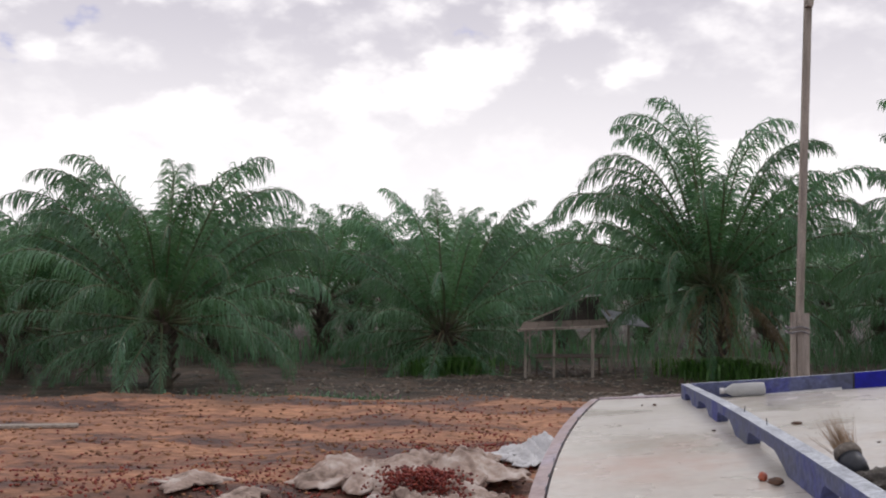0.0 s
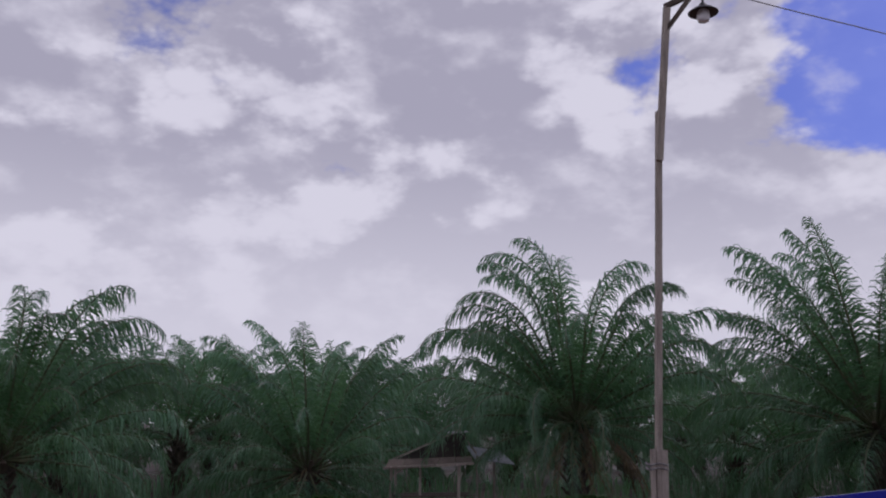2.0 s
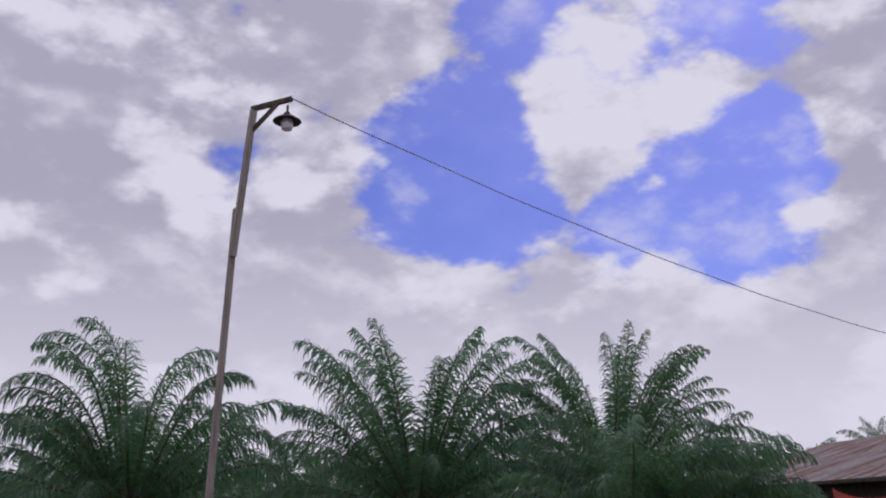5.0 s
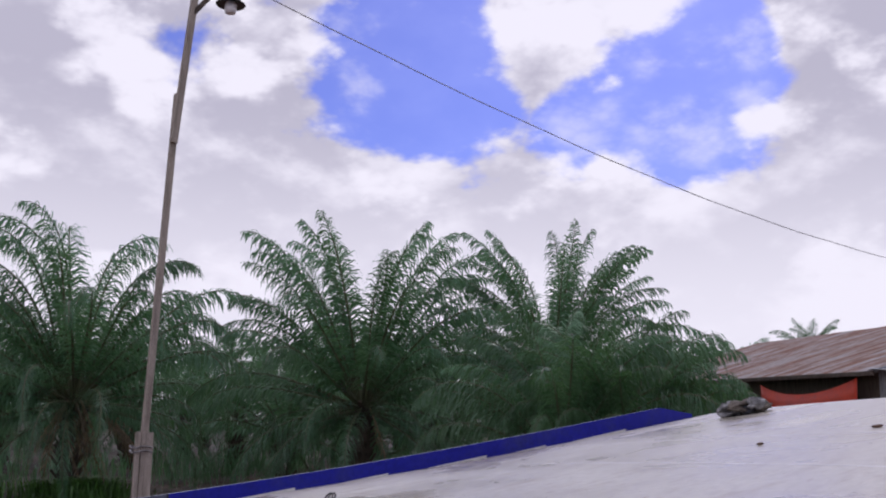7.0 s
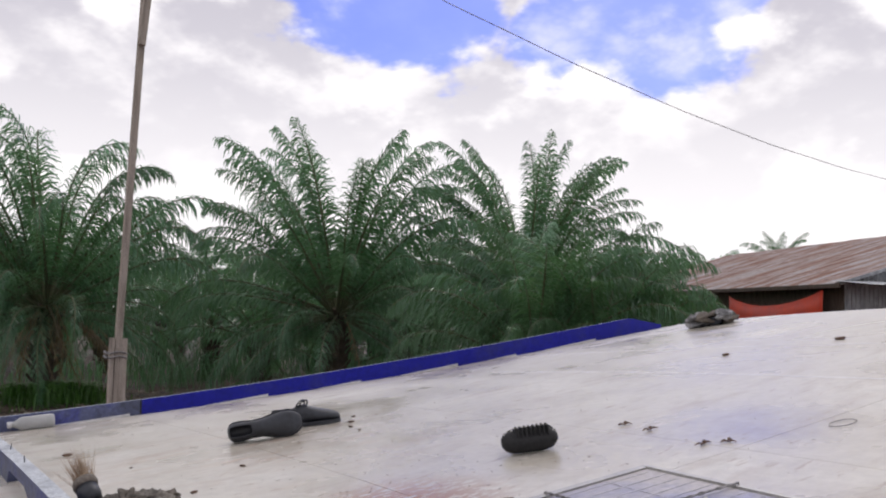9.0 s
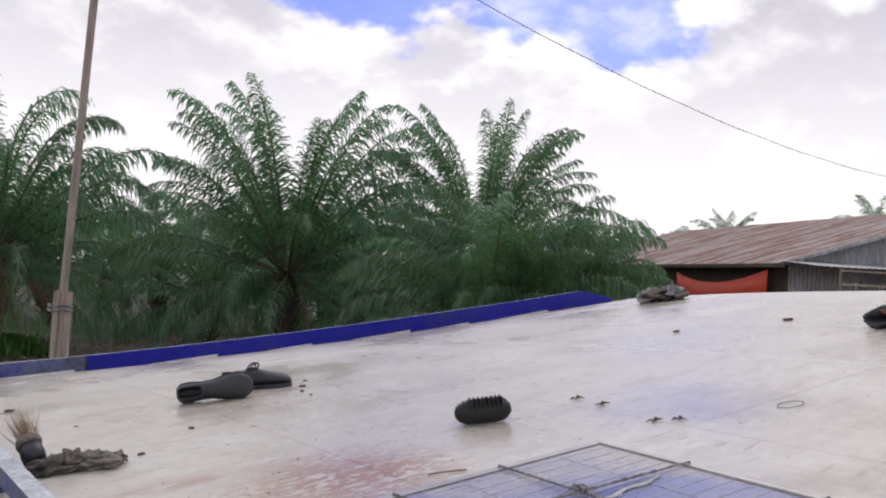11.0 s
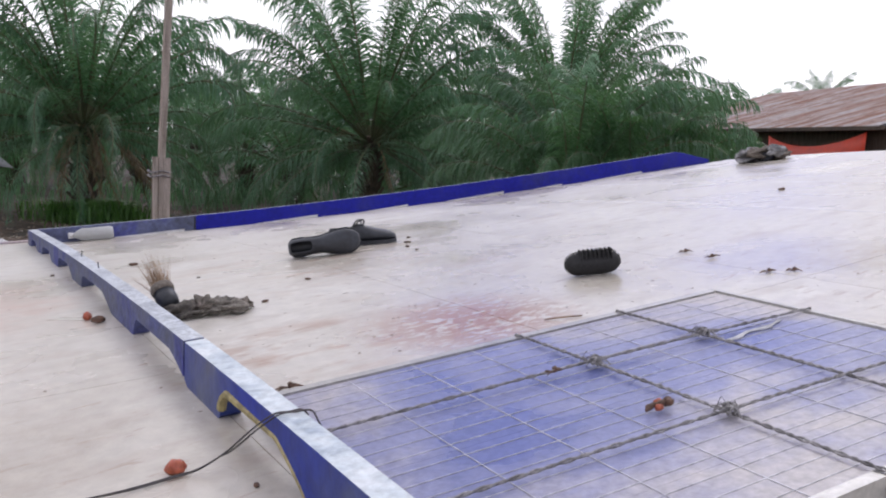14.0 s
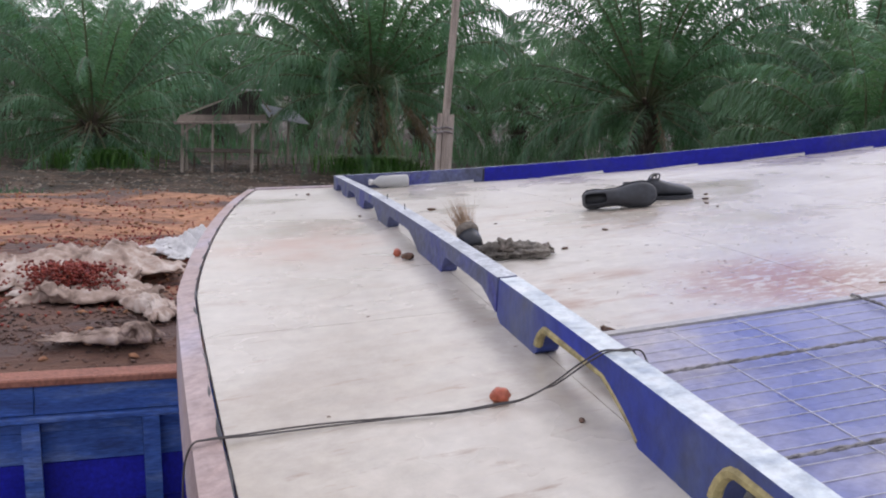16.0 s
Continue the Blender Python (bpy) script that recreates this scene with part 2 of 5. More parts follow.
RUST = material("rusty_corrugated_roof", ((0.42, 0.385, 0.385), (0.35, 0.27, 0.245), (0.26, 0.14, 0.105)), 0.6, 8, (0.55, 0.8), 0.3, metal=0.1, stretch=(1, 1, 1), amount=0.35, stops=(0.42, 0.50, 0.59))
for node in RUST.node_tree.nodes:
    if node.type == "MAPPING":
        node.vector_type = "TEXTURE"
        node.inputs["Rotation"].default_value = (0, 0, radians(60))
        node.inputs["Scale"].default_value = (0.16, 2.2, 1.5)
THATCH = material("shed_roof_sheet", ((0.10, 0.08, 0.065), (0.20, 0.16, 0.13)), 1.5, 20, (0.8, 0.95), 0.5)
# near black: shade of the roof's underside put into the base colour
GABLE_SHADE = material("gable_shade", ((0.022, 0.019, 0.016), (0.05, 0.042, 0.034)), 2, 20, (0.85, 0.95), 0.6)
LITTER = material("leaf_litter", ((0.08, 0.055, 0.04), (0.22, 0.17, 0.13), (0.46, 0.42, 0.36)), 3, 20, (0.8, 0.95), 0.3, coords="World")
LAMP_BLACK = material("lamp_enamel", ((0.03, 0.032, 0.035), (0.05, 0.05, 0.055)), 4, 40, (0.35, 0.5), 0.05)
LAMP_GLASS = material("opal_bulb", ((0.72, 0.72, 0.74), (0.78, 0.78, 0.8)), 4, 40, (0.2, 0.3), 0.0, amount=0.04)


def roof_material():
    """White painted sheets: dull and brown-stained in places, glossy in others."""
    m = material("white_roof_paint", ((0.43, 0.386, 0.322), (0.525, 0.493, 0.437), (0.60, 0.584, 0.542)), 1.1, 22, (0.13, 0.46), 0.32, coords="World", amount=0.10, depth=0.004)
    N, L = m.node_tree.nodes, m.node_tree.links
    p = N["Principled BSDF"]
    base = p.inputs["Base Color"].links[0].from_socket
    pos = N.new("ShaderNodeNewGeometry").outputs["Position"]

    def noise_at(scale, detail, stretch):
        mp = N.new("ShaderNodeMapping")
        mp.inputs["Scale"].default_value = stretch
        L.new(pos, mp.inputs[0])
        n = N.new("ShaderNodeTexNoise")
        L.new(mp.outputs[0], n.inputs["Vector"])
        n.inputs["Scale"].default_value, n.inputs["Detail"].default_value, n.inputs["Roughness"].default_value = scale, detail, 0.65
        return n.outputs["Fac"]

    def patch(x, y, r, lo, hi, noise):
        d = N.new("ShaderNodeVectorMath")
        d.operation = "DISTANCE"
        L.new(pos, d.inputs[0])
        d.inputs[1].default_value = (x, y, -0.5)
        f = N.new("ShaderNodeMapRange")
        f.interpolation_type = "SMOOTHSTEP"
        L.new(d.outputs["Value"], f.inputs[0])
        f.inputs[1].default_value, f.inputs[2].default_value, f.inputs[3].default_value, f.inputs[4].default_value = r * 0.2, r, 1, 0
        g = N.new("ShaderNodeMapRange")
        L.new(noise, g.inputs[0])
        g.inputs[1].default_value, g.inputs[2].default_value = lo, hi
        mm = N.new("ShaderNodeMath")
        mm.operation = "MULTIPLY"
        L.new(f.outputs[0], mm.inputs[0])
        L.new(g.outputs[0], mm.inputs[1])
        return mm.outputs[0]

    streak = noise_at(7.0, 6, (0.6, 1.6, 1))
    speck = noise_at(38.0, 5, (0.6, 1.3, 1))
    broad = noise_at(2.2, 5, (1, 1, 1))
    spots = [patch(2.2, 3.2, 5.0, 0.52, 0.80, noise_at(4.5, 8, (0.5, 1.7, 1))), patch(1.5, 2.0, 4.0, 0.60, 0.74, noise_at(16.0, 6, (0.5, 1.8, 1))), patch(1.60, 1.60, 0.40, 0.42, 0.50, speck), patch(1.20, 1.72, 0.40, 0.50, 0.68, streak), patch(0.70, 2.95, 0.75, 0.44, 0.80, broad),
             patch(1.62, 3.0, 0.7, 0.50, 0.8, streak), patch(0.86, 1.95, 0.5, 0.5, 0.85, broad), patch(1.9, 2.5, 0.8, 0.54, 0.8, streak)]
    col = base
    for s, c in zip(spots, ((0.36, 0.30, 0.25), (0.30, 0.22, 0.165), (0.31, 0.155, 0.085), (0.34, 0.20, 0.13), (0.44, 0.27, 0.20), (0.42, 0.29, 0.20), (0.42, 0.27, 0.19), (0.43, 0.32, 0.24))):
        mx = N.new("ShaderNodeMix")
        mx.data_type = "RGBA"
        L.new(s, mx.inputs[0])
        L.new(col, mx.inputs[6])
        mx.inputs[7].default_value = (*c, 1)
        col = mx.outputs[2]
    L.new(col, p.inputs["Base Color"])
    return m


ROOF = roof_material()


def ground_material():
    """Orange laterite trodden into mud near the bank, dark soil under the palms."""
    m = material("laterite_ground", ((0.085, 0.044, 0.036), (0.27, 0.130, 0.078), (0.40, 0.205, 0.118)), 0.6, 5.0, (0.6, 0.95), 1.0, coords="World", stops=(0.40, 0.49, 0.60), amount=0.5, depth=0.08, stretch=(0.7, 1.5, 1))
    N, L = m.node_tree.nodes, m.node_tree.links
    p = N["Principled BSDF"]
    base = p.inputs["Base Color"].links[0].from_socket
    pos = N.new("ShaderNodeNewGeometry").outputs["Position"]
    sep = N.new("ShaderNodeSeparateXYZ")
    L.new(pos, sep.inputs[0])
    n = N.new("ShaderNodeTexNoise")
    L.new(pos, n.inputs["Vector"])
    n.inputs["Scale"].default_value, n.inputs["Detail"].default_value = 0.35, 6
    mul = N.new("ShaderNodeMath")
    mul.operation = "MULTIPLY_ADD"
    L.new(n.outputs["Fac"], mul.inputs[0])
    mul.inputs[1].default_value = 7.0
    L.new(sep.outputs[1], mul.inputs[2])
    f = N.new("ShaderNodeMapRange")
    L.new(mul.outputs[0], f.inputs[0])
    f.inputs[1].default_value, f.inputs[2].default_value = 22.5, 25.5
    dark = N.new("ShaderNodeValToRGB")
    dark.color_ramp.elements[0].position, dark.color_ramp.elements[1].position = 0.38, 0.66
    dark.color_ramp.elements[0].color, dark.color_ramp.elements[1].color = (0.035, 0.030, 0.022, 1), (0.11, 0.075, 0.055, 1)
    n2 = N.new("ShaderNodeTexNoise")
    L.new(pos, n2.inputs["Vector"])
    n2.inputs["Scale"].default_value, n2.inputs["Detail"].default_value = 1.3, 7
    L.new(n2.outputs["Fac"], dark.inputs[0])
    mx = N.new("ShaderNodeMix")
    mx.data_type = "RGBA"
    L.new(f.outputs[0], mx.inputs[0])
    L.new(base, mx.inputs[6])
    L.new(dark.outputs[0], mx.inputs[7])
    near = N.new("ShaderNodeMath")
    near.operation = "MULTIPLY_ADD"
    L.new(n2.outputs["Fac"], near.inputs[0])
    near.inputs[1].default_value = 2.6
    L.new(sep.outputs[1], near.inputs[2])
    f2 = N.new("ShaderNodeMapRange")
    L.new(near.outputs[0], f2.inputs[0])
    f2.inputs[1].default_value, f2.inputs[2].default_value, f2.inputs[3].default_value, f2.inputs[4].default_value = 11.2, 12.3, 0.85, 0.0
    mud = N.new("ShaderNodeMix")
    mud.data_type = "RGBA"
    L.new(f2.outputs[0], mud.inputs[0])
    L.new(mx.outputs[2], mud.inputs[6])
    mud.inputs[7].default_value = (0.075, 0.042, 0.034, 1)
    L.new(mud.outputs[2], p.inputs["Base Color"])
    return m


GROUND = ground_material()


def panel_material():
    m = material("solar_cells", ((0.115, 0.135, 0.30), (0.215, 0.225, 0.365), (0.42, 0.39, 0.385)), 1.7, 60, (0.24, 0.45), 0.05, coords="World", amount=0.2, stops=(0.38, 0.49, 0.62))
    return m


CELLS = panel_material()
CELL_LINE = material("cell_busbar", ((0.44, 0.44, 0.48), (0.60, 0.60, 0.64)), 6, 60, (0.4, 0.6), 0.0)


# ---------------------------------------------------------------- mesh helpers
def mesh_object(name, bm, mats, parent=None, label="", smooth=False):
    me = bpy.data.meshes.new(name)
    bm.normal_update()
    bm.to_mesh(me)
    bm.free()
    for mt in (mats if isinstance(mats, (list, tuple)) else [mats]):
        me.materials.append(mt)
    if smooth:
        me.polygons.foreach_set("use_smooth", [True] * len(me.polygons))
    ob = new(name, me)
    if parent:
        ob.parent = parent
    if label:
        ob["label"] = label
    return ob


def part(name, bm, mat, parent, label="", smooth=False):
    return mesh_object(name, bm, mat, parent, label, smooth)


def shared(name, me, parent, m=None):
    ob = new(name, me)
    ob.parent = parent
    if m is not None:
        ob.matrix_basis = m
    return ob


def thing(name, place, label, category, group="", kind="", rz=0.0):
    e = new(name)
    e.matrix_basis = pose(*place, 0, 0, rz)
    return tagged(e, label, category, group, kind)


def box(bm, a, b, bevel=0.0, mi=0):
    """An axis-aligned box between corners a and b."""
    r = bmesh.ops.create_cube(bm, size=1.0)
    vs = r["verts"]
    for v in vs:
        v.co = Vector([a[k] + (v.co[k] + 0.5) * (b[k] - a[k]) for k in range(3)])
    if bevel:
        es = list({e for v in vs for e in v.link_edges})
        bmesh.ops.bevel(bm, geom=es, offset=bevel, segments=1, affect="EDGES")
    return bm


def tube(bm, pts, radii, sides=6, cap=True):
    """A tube along points; radii one number or one for each point."""
    pts = [Vector(p) for p in pts]
    if isinstance(radii, (int, float)):
        radii = [radii] * len(pts)
    rings, side = [], None
    for k, p in enumerate(pts):
        d = (pts[min(k + 1, len(pts) - 1)] - pts[max(k - 1, 0)]).normalized()
        if side is None:
            side = d.cross(Vector((0, 0, 1)) if abs(d.z) < 0.9 else Vector((1, 0, 0))).normalized()
        side = (side - d * side.dot(d)).normalized()
        up = d.cross(side)
        rings.append([bm.verts.new(p + (side * math.cos(a) + up * math.sin(a)) * radii[k]) for a in (2 * math.pi * j / sides for j in range(sides))])
    for a, b in zip(rings, rings[1:]):
        for j in range(sides):
            bm.faces.new((a[j], a[(j + 1) % sides], b[(j + 1) % sides], b[j]))
    if cap:
        bm.faces.new(rings[0][::-1])
        bm.faces.new(rings[-1])
    return bm


def beam(bm, a, b, w, h):
    """A squared timber from a to b, w wide, h high."""
    a, b = Vector(a), Vector(b)
    d = (b - a).normalized()
    s = d.cross(Vector((0, 0, 1)) if abs(d.z) < 0.9 else Vector((0, 1, 0))).normalized()
    u = s.cross(d)
    vs = [[bm.verts.new(p + s * w * i / 2 + u * h * j / 2) for i, j in ((-1, -1), (1, -1), (1, 1), (-1, 1))] for p in (a, b)]
    for j in range(4):
        bm.faces.new((vs[0][j], vs[0][(j + 1) % 4], vs[1][(j + 1) % 4], vs[1][j]))
    bm.faces.new(vs[0][::-1])
    bm.faces.new(vs[1])
    return bm


# ---------------------------------------------------------------- ground
def ground_z(x, y):
    t = min(max((y - 19.0) / 5.0, 0.0), 1.0)
    s = t * t * (3 - 2 * t)
    z = -2.42 - 0.58 * s
    if 5.5 < y < 40:
        z += 0.15 * noise.noise((x * 0.35, y * 0.6, 0.3)) + 0.07 * noise.noise((x * 1.1, y * 1.5, 4.0))
    if y < 8.0:
        q = min(1.0, (8.0 - y) / 2.5)
        z -= 1.1 * q * q
    return z


def build_ground():
    xs = [-900, -300, -120, -60] + [-40 + 0.5 * k for k in range(180)] + [52, 60, 80, 120, 300, 900]
    ys = [-900, -200, -60, -20, -8, 0, 3, 5] + [5.6 + 0.35 * k for k in range(100)] + [42, 46, 52, 60, 80, 120, 300, 900]
    bm = bmesh.new()
    g = [[bm.verts.new((x, y, ground_z(x, y))) for x in xs] for y in ys]
    for a, b in zip(g, g[1:]):
        for j in range(len(xs) - 1):
            bm.faces.new((a[j], a[j + 1], b[j + 1], b[j]))
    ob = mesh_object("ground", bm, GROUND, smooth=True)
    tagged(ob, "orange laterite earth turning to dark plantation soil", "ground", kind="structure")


build_ground()


# ---------------------------------------------------------------- palms
def frond_mesh(name, length, rise, droop, leaf_mat, seed, pairs=92, leaf=1.0, hang=0.85, ragged=0.0, bend=1.9, simple=False):
    """A pinnate frond in the xz plane: it leaves its base at rise degrees and arches over by droop; leaflets hang from the stalk."""
    rnd = random.Random(seed)
    bm = bmesh.new()
    n = 10 if simple else 18
    pts, dirs, p = [], [], Vector((0, 0, 0))
    side_bend = rnd.uniform(-0.25, 0.25)
    for k in range(n + 1):
        s = k / n
        a = radians(max(-86.0, rise - droop * s ** bend))
        d = Vector((math.cos(a), side_bend * s * s, math.sin(a))).normalized()
        pts.append(p.copy())
        dirs.append(d)
        p = p + d * (length / n)
    tube(bm, pts, [0.055 * (1 - 0.93 * (k / n)) + 0.005 for k in range(n + 1)], 3 if simple else 4)
    for f in bm.faces:
        f.material_index = 1
    down = Vector((0, 0, -1))
    for side in (-1, 1):
        for k in range(pairs):
            s = 0.17 + 0.83 * (k + rnd.uniform(-0.45, 0.45)) / pairs
            if rnd.random() < ragged:
                continue
            q = min(max(s, 0), 0.999) * n
            i = int(q)
            base = pts[i].lerp(pts[i + 1], q - i)
            d = dirs[i].lerp(dirs[i + 1], q - i).normalized()
            lat = Vector((0, side, 0))
            up = Vector((-d.z, 0, d.x))
            t = min(max((s - 0.17) / 0.83, 0.0), 1.0)
            lift = rnd.choice((0.55, 0.05, -0.45)) + rnd.uniform(-0.3, 0.3)
            ln = leaf * (0.40 + 0.60 * math.sin(math.pi * min(1.0, 0.12 + t * 0.72)) ** 0.8) * rnd.uniform(0.72, 1.10)
            if t > 0.78:
                ln *= 1 - 1.9 * (t - 0.78)
            go = (lat * (1.0 - 0.35 * t) + d * (0.45 + 1.0 * t + rnd.uniform(-0.35, 0.35)) + up * lift).normalized()
            fall = hang * rnd.uniform(0.5, 1.7) * (0.75 + 0.55 * t)
            across = d * ((0.034 if simple else 0.0235) * rnd.uniform(0.8, 1.15))
            if simple:
                m1 = base + (go + down * fall * 0.4).normalized() * ln * 0.55
                tip = m1 + (go * 0.7 + down * fall * 1.3).normalized() * ln * 0.45
                v = [bm.verts.new(c) for c in (base - across * 0.7, base + across * 0.7, m1 + across, m1 - across, tip)]
                bm.faces.new((v[0], v[1], v[2], v[3]))
                bm.faces.new((v[3], v[2], v[4]))
                continue
            g1 = (go + down * fall * 0.22).normalized()
            g2 = (go + down * fall * 1.0).normalized()
            g3 = (go * 0.5 + down * fall * 2.0).normalized()
            m1 = base + g1 * ln * 0.38
            m2 = m1 + g2 * ln * 0.32
            tip = m2 + g3 * ln * 0.30
            v = [bm.verts.new(c) for c in (base - across * 0.7, base + across * 0.7, m1 + across, m1 - across, m2 + across * 0.75, m2 - across * 0.75, tip)]
            bm.faces.new((v[0], v[1], v[2], v[3]))
            bm.faces.new((v[3], v[2], v[4], v[5]))
            bm.faces.new((v[5], v[4], v[6]))
    me = bpy.data.meshes.new(name)
    bm.normal_update()
    bm.to_mesh(me)
    bm.free()
    me.materials.append(leaf_mat)
    me.materials.append(RACHIS if leaf_mat is not FROND_DRY else FROND_DRY)
    return me


RISES = (84, 76, 68, 58, 46, 32, 15, -5, -25)
ARCH = (40, 48, 56, 64, 72, 76, 74, 64, 48)


def frond_set(mat, seed, arch, bends, leaf, hang, simple=False, pairs=92):
    """Two fronds for each rise; arch adds to how far they bow over."""
    return [[frond_mesh("frond", 6.5, r, a + arch + 20 * q, mat, seed + k + 40 * q, leaf=leaf, hang=hang, bend=b, simple=simple, pairs=pairs) for q, b in enumerate(bends)] for k, (r, a) in enumerate(zip(RISES, ARCH))]


FROND_SET = frond_set(FROND, 10, 6, (3.6, 2.8), 1.0, 0.9)
CURL_SET = frond_set(FROND, 310, 62, (4.4, 3.4), 0.95, 1.05)
STIFF_SET = frond_set(FROND, 510, -4, (3.4, 2.6), 0.85, 0.85)
YOUNG_SET = frond_set(FROND_YOUNG, 130, 22, (2.6, 2.0), 1.15, 1.05)
FAR_SET = frond_set(FROND, 710, 14, (2.8, 2.2), 1.05, 0.9, True, 54)
DRY_SET = [frond_mesh("dry_frond", 4.5, r, 45, FROND_DRY, 50 + k, pairs=50, leaf=0.6, hang=1.6, ragged=0.25) for k, r in enumerate((-35, -55, -70))]


def trunk_mesh(height, radius, seed):
    """A palm stem clothed in the stubs of old fronds."""
    rnd = random.Random(seed)
    bm = bmesh.new()
    tube(bm, [(0, 0, -0.3), (0, 0, height * 0.3), (0, 0, height * 0.7), (0, 0, height + 0.2)], [radius * 1.25, radius, radius * 1.05, radius * 0.8], 10)
    k = 0
    z = 0.1
    while z < height:
        a = k * 2.4
        r = radius * 0.92
        b = Vector((math.cos(a) * r, math.sin(a) * r, z))
        o = Vector((math.cos(a), math.sin(a), 0))
        beam(bm, b, b + o * rnd.uniform(0.14, 0.3) + Vector((0, 0, rnd.uniform(0.18, 0.36))), 0.13, 0.07)
        z += rnd.uniform(0.035, 0.07)
        k += 1
    me = bpy.data.meshes.new("trunk")
    bm.normal_update()
    bm.to_mesh(me)
    bm.free()
    me.materials.append(TRUNK)
    return me


TRUNKS = {}


def palm(x, y, heart, size, count, seed, label, fronds=FROND_SET, dry=0, erect=70, low=-22, fan=1.2, leaders=()):
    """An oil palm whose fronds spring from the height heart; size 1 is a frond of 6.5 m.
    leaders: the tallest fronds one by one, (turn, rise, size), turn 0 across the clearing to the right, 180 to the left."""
    rnd = random.Random(seed)
    gz = ground_z(x, y)
    e = thing("oil_palm", (x, y, gz), label, "palm tree", "oil palms of the plantation")
    h = max(0.4, heart - gz)
    key = round(h * 2) / 2
    if key not in TRUNKS:
        TRUNKS[key] = trunk_mesh(key, 0.30, int(key * 10))
    shared("trunk", TRUNKS[key], e)
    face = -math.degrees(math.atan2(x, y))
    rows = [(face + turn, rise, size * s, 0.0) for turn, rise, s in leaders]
    for k in range(count):
        f = k / max(1, count - 1)
        el = erect - (erect - low) * f ** fan + rnd.uniform(-7, 7)
        rows.append((math.degrees(k * 2.39996) + rnd.uniform(-14, 14), el, size * rnd.uniform(0.82, 1.06) * (1.0 - 0.25 * max(0.0, f - 0.35) / 0.65), f))
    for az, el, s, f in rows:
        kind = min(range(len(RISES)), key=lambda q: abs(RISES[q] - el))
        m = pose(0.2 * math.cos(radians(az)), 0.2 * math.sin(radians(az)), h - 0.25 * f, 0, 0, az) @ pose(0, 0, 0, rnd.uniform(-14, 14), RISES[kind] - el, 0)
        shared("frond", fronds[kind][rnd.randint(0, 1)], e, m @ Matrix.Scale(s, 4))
    for k in range(dry):
        az = rnd.uniform(205, 335) if dry > 10 else rnd.uniform(0, 360)
        r = rnd.uniform(0.2, 0.6) if dry > 10 else 0.3
        o = shared("dry_frond", DRY_SET[k % 3], e, pose(r * math.cos(radians(az)), r * math.sin(radians(az)), h - 0.1, rnd.uniform(-15, 15), rnd.uniform(-22, 14), az) @ Matrix.Scale(size * rnd.uniform(0.4, 0.78), 4))
        o["label"] = "dead brown hanging frond"
    return e


TALL = "tall oil palm with arching dark green fronds"
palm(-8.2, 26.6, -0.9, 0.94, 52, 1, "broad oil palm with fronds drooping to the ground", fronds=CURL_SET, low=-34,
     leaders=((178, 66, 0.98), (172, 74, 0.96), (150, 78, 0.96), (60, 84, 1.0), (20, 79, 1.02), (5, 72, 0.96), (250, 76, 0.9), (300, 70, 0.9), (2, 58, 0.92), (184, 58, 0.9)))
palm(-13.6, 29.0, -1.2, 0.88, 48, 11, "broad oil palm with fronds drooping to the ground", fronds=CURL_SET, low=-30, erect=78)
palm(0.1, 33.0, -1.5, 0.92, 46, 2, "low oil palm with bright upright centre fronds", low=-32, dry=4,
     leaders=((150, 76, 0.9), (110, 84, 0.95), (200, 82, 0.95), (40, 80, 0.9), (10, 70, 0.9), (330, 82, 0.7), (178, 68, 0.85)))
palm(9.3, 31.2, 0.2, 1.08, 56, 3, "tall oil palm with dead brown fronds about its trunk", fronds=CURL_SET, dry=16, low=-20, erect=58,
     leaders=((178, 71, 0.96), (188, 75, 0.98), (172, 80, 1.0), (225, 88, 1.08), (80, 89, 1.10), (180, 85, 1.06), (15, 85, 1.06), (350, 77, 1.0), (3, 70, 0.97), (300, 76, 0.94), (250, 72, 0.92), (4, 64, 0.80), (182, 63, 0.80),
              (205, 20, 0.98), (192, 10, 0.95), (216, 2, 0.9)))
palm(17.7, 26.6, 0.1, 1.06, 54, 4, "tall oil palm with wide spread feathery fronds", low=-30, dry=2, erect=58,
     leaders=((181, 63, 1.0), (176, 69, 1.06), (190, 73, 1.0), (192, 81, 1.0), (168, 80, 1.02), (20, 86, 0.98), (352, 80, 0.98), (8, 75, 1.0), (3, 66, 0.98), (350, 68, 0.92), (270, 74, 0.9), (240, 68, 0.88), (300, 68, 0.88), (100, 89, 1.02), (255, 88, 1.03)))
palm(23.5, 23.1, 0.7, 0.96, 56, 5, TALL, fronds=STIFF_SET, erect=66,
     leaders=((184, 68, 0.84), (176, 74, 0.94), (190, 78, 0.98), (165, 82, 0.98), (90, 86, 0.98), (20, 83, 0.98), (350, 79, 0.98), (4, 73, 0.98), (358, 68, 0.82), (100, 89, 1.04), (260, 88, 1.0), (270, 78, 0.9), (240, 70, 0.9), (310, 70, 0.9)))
palm(18.4, 17.6, -1.4, 0.80, 56, 6, "young bushy oil palm with bright green fronds", fronds=YOUNG_SET, low=-30, erect=80)
palm(19.9, 16.6, -1.4, 0.73, 60, 7, "young bushy oil palm with bright green fronds", fronds=YOUNG_SET, low=-30, erect=80)
palm(22.3, 19.6, -1.2, 0.84, 52, 8, "young bushy oil palm with bright green fronds", fronds=YOUNG_SET, low=-30, erect=80)


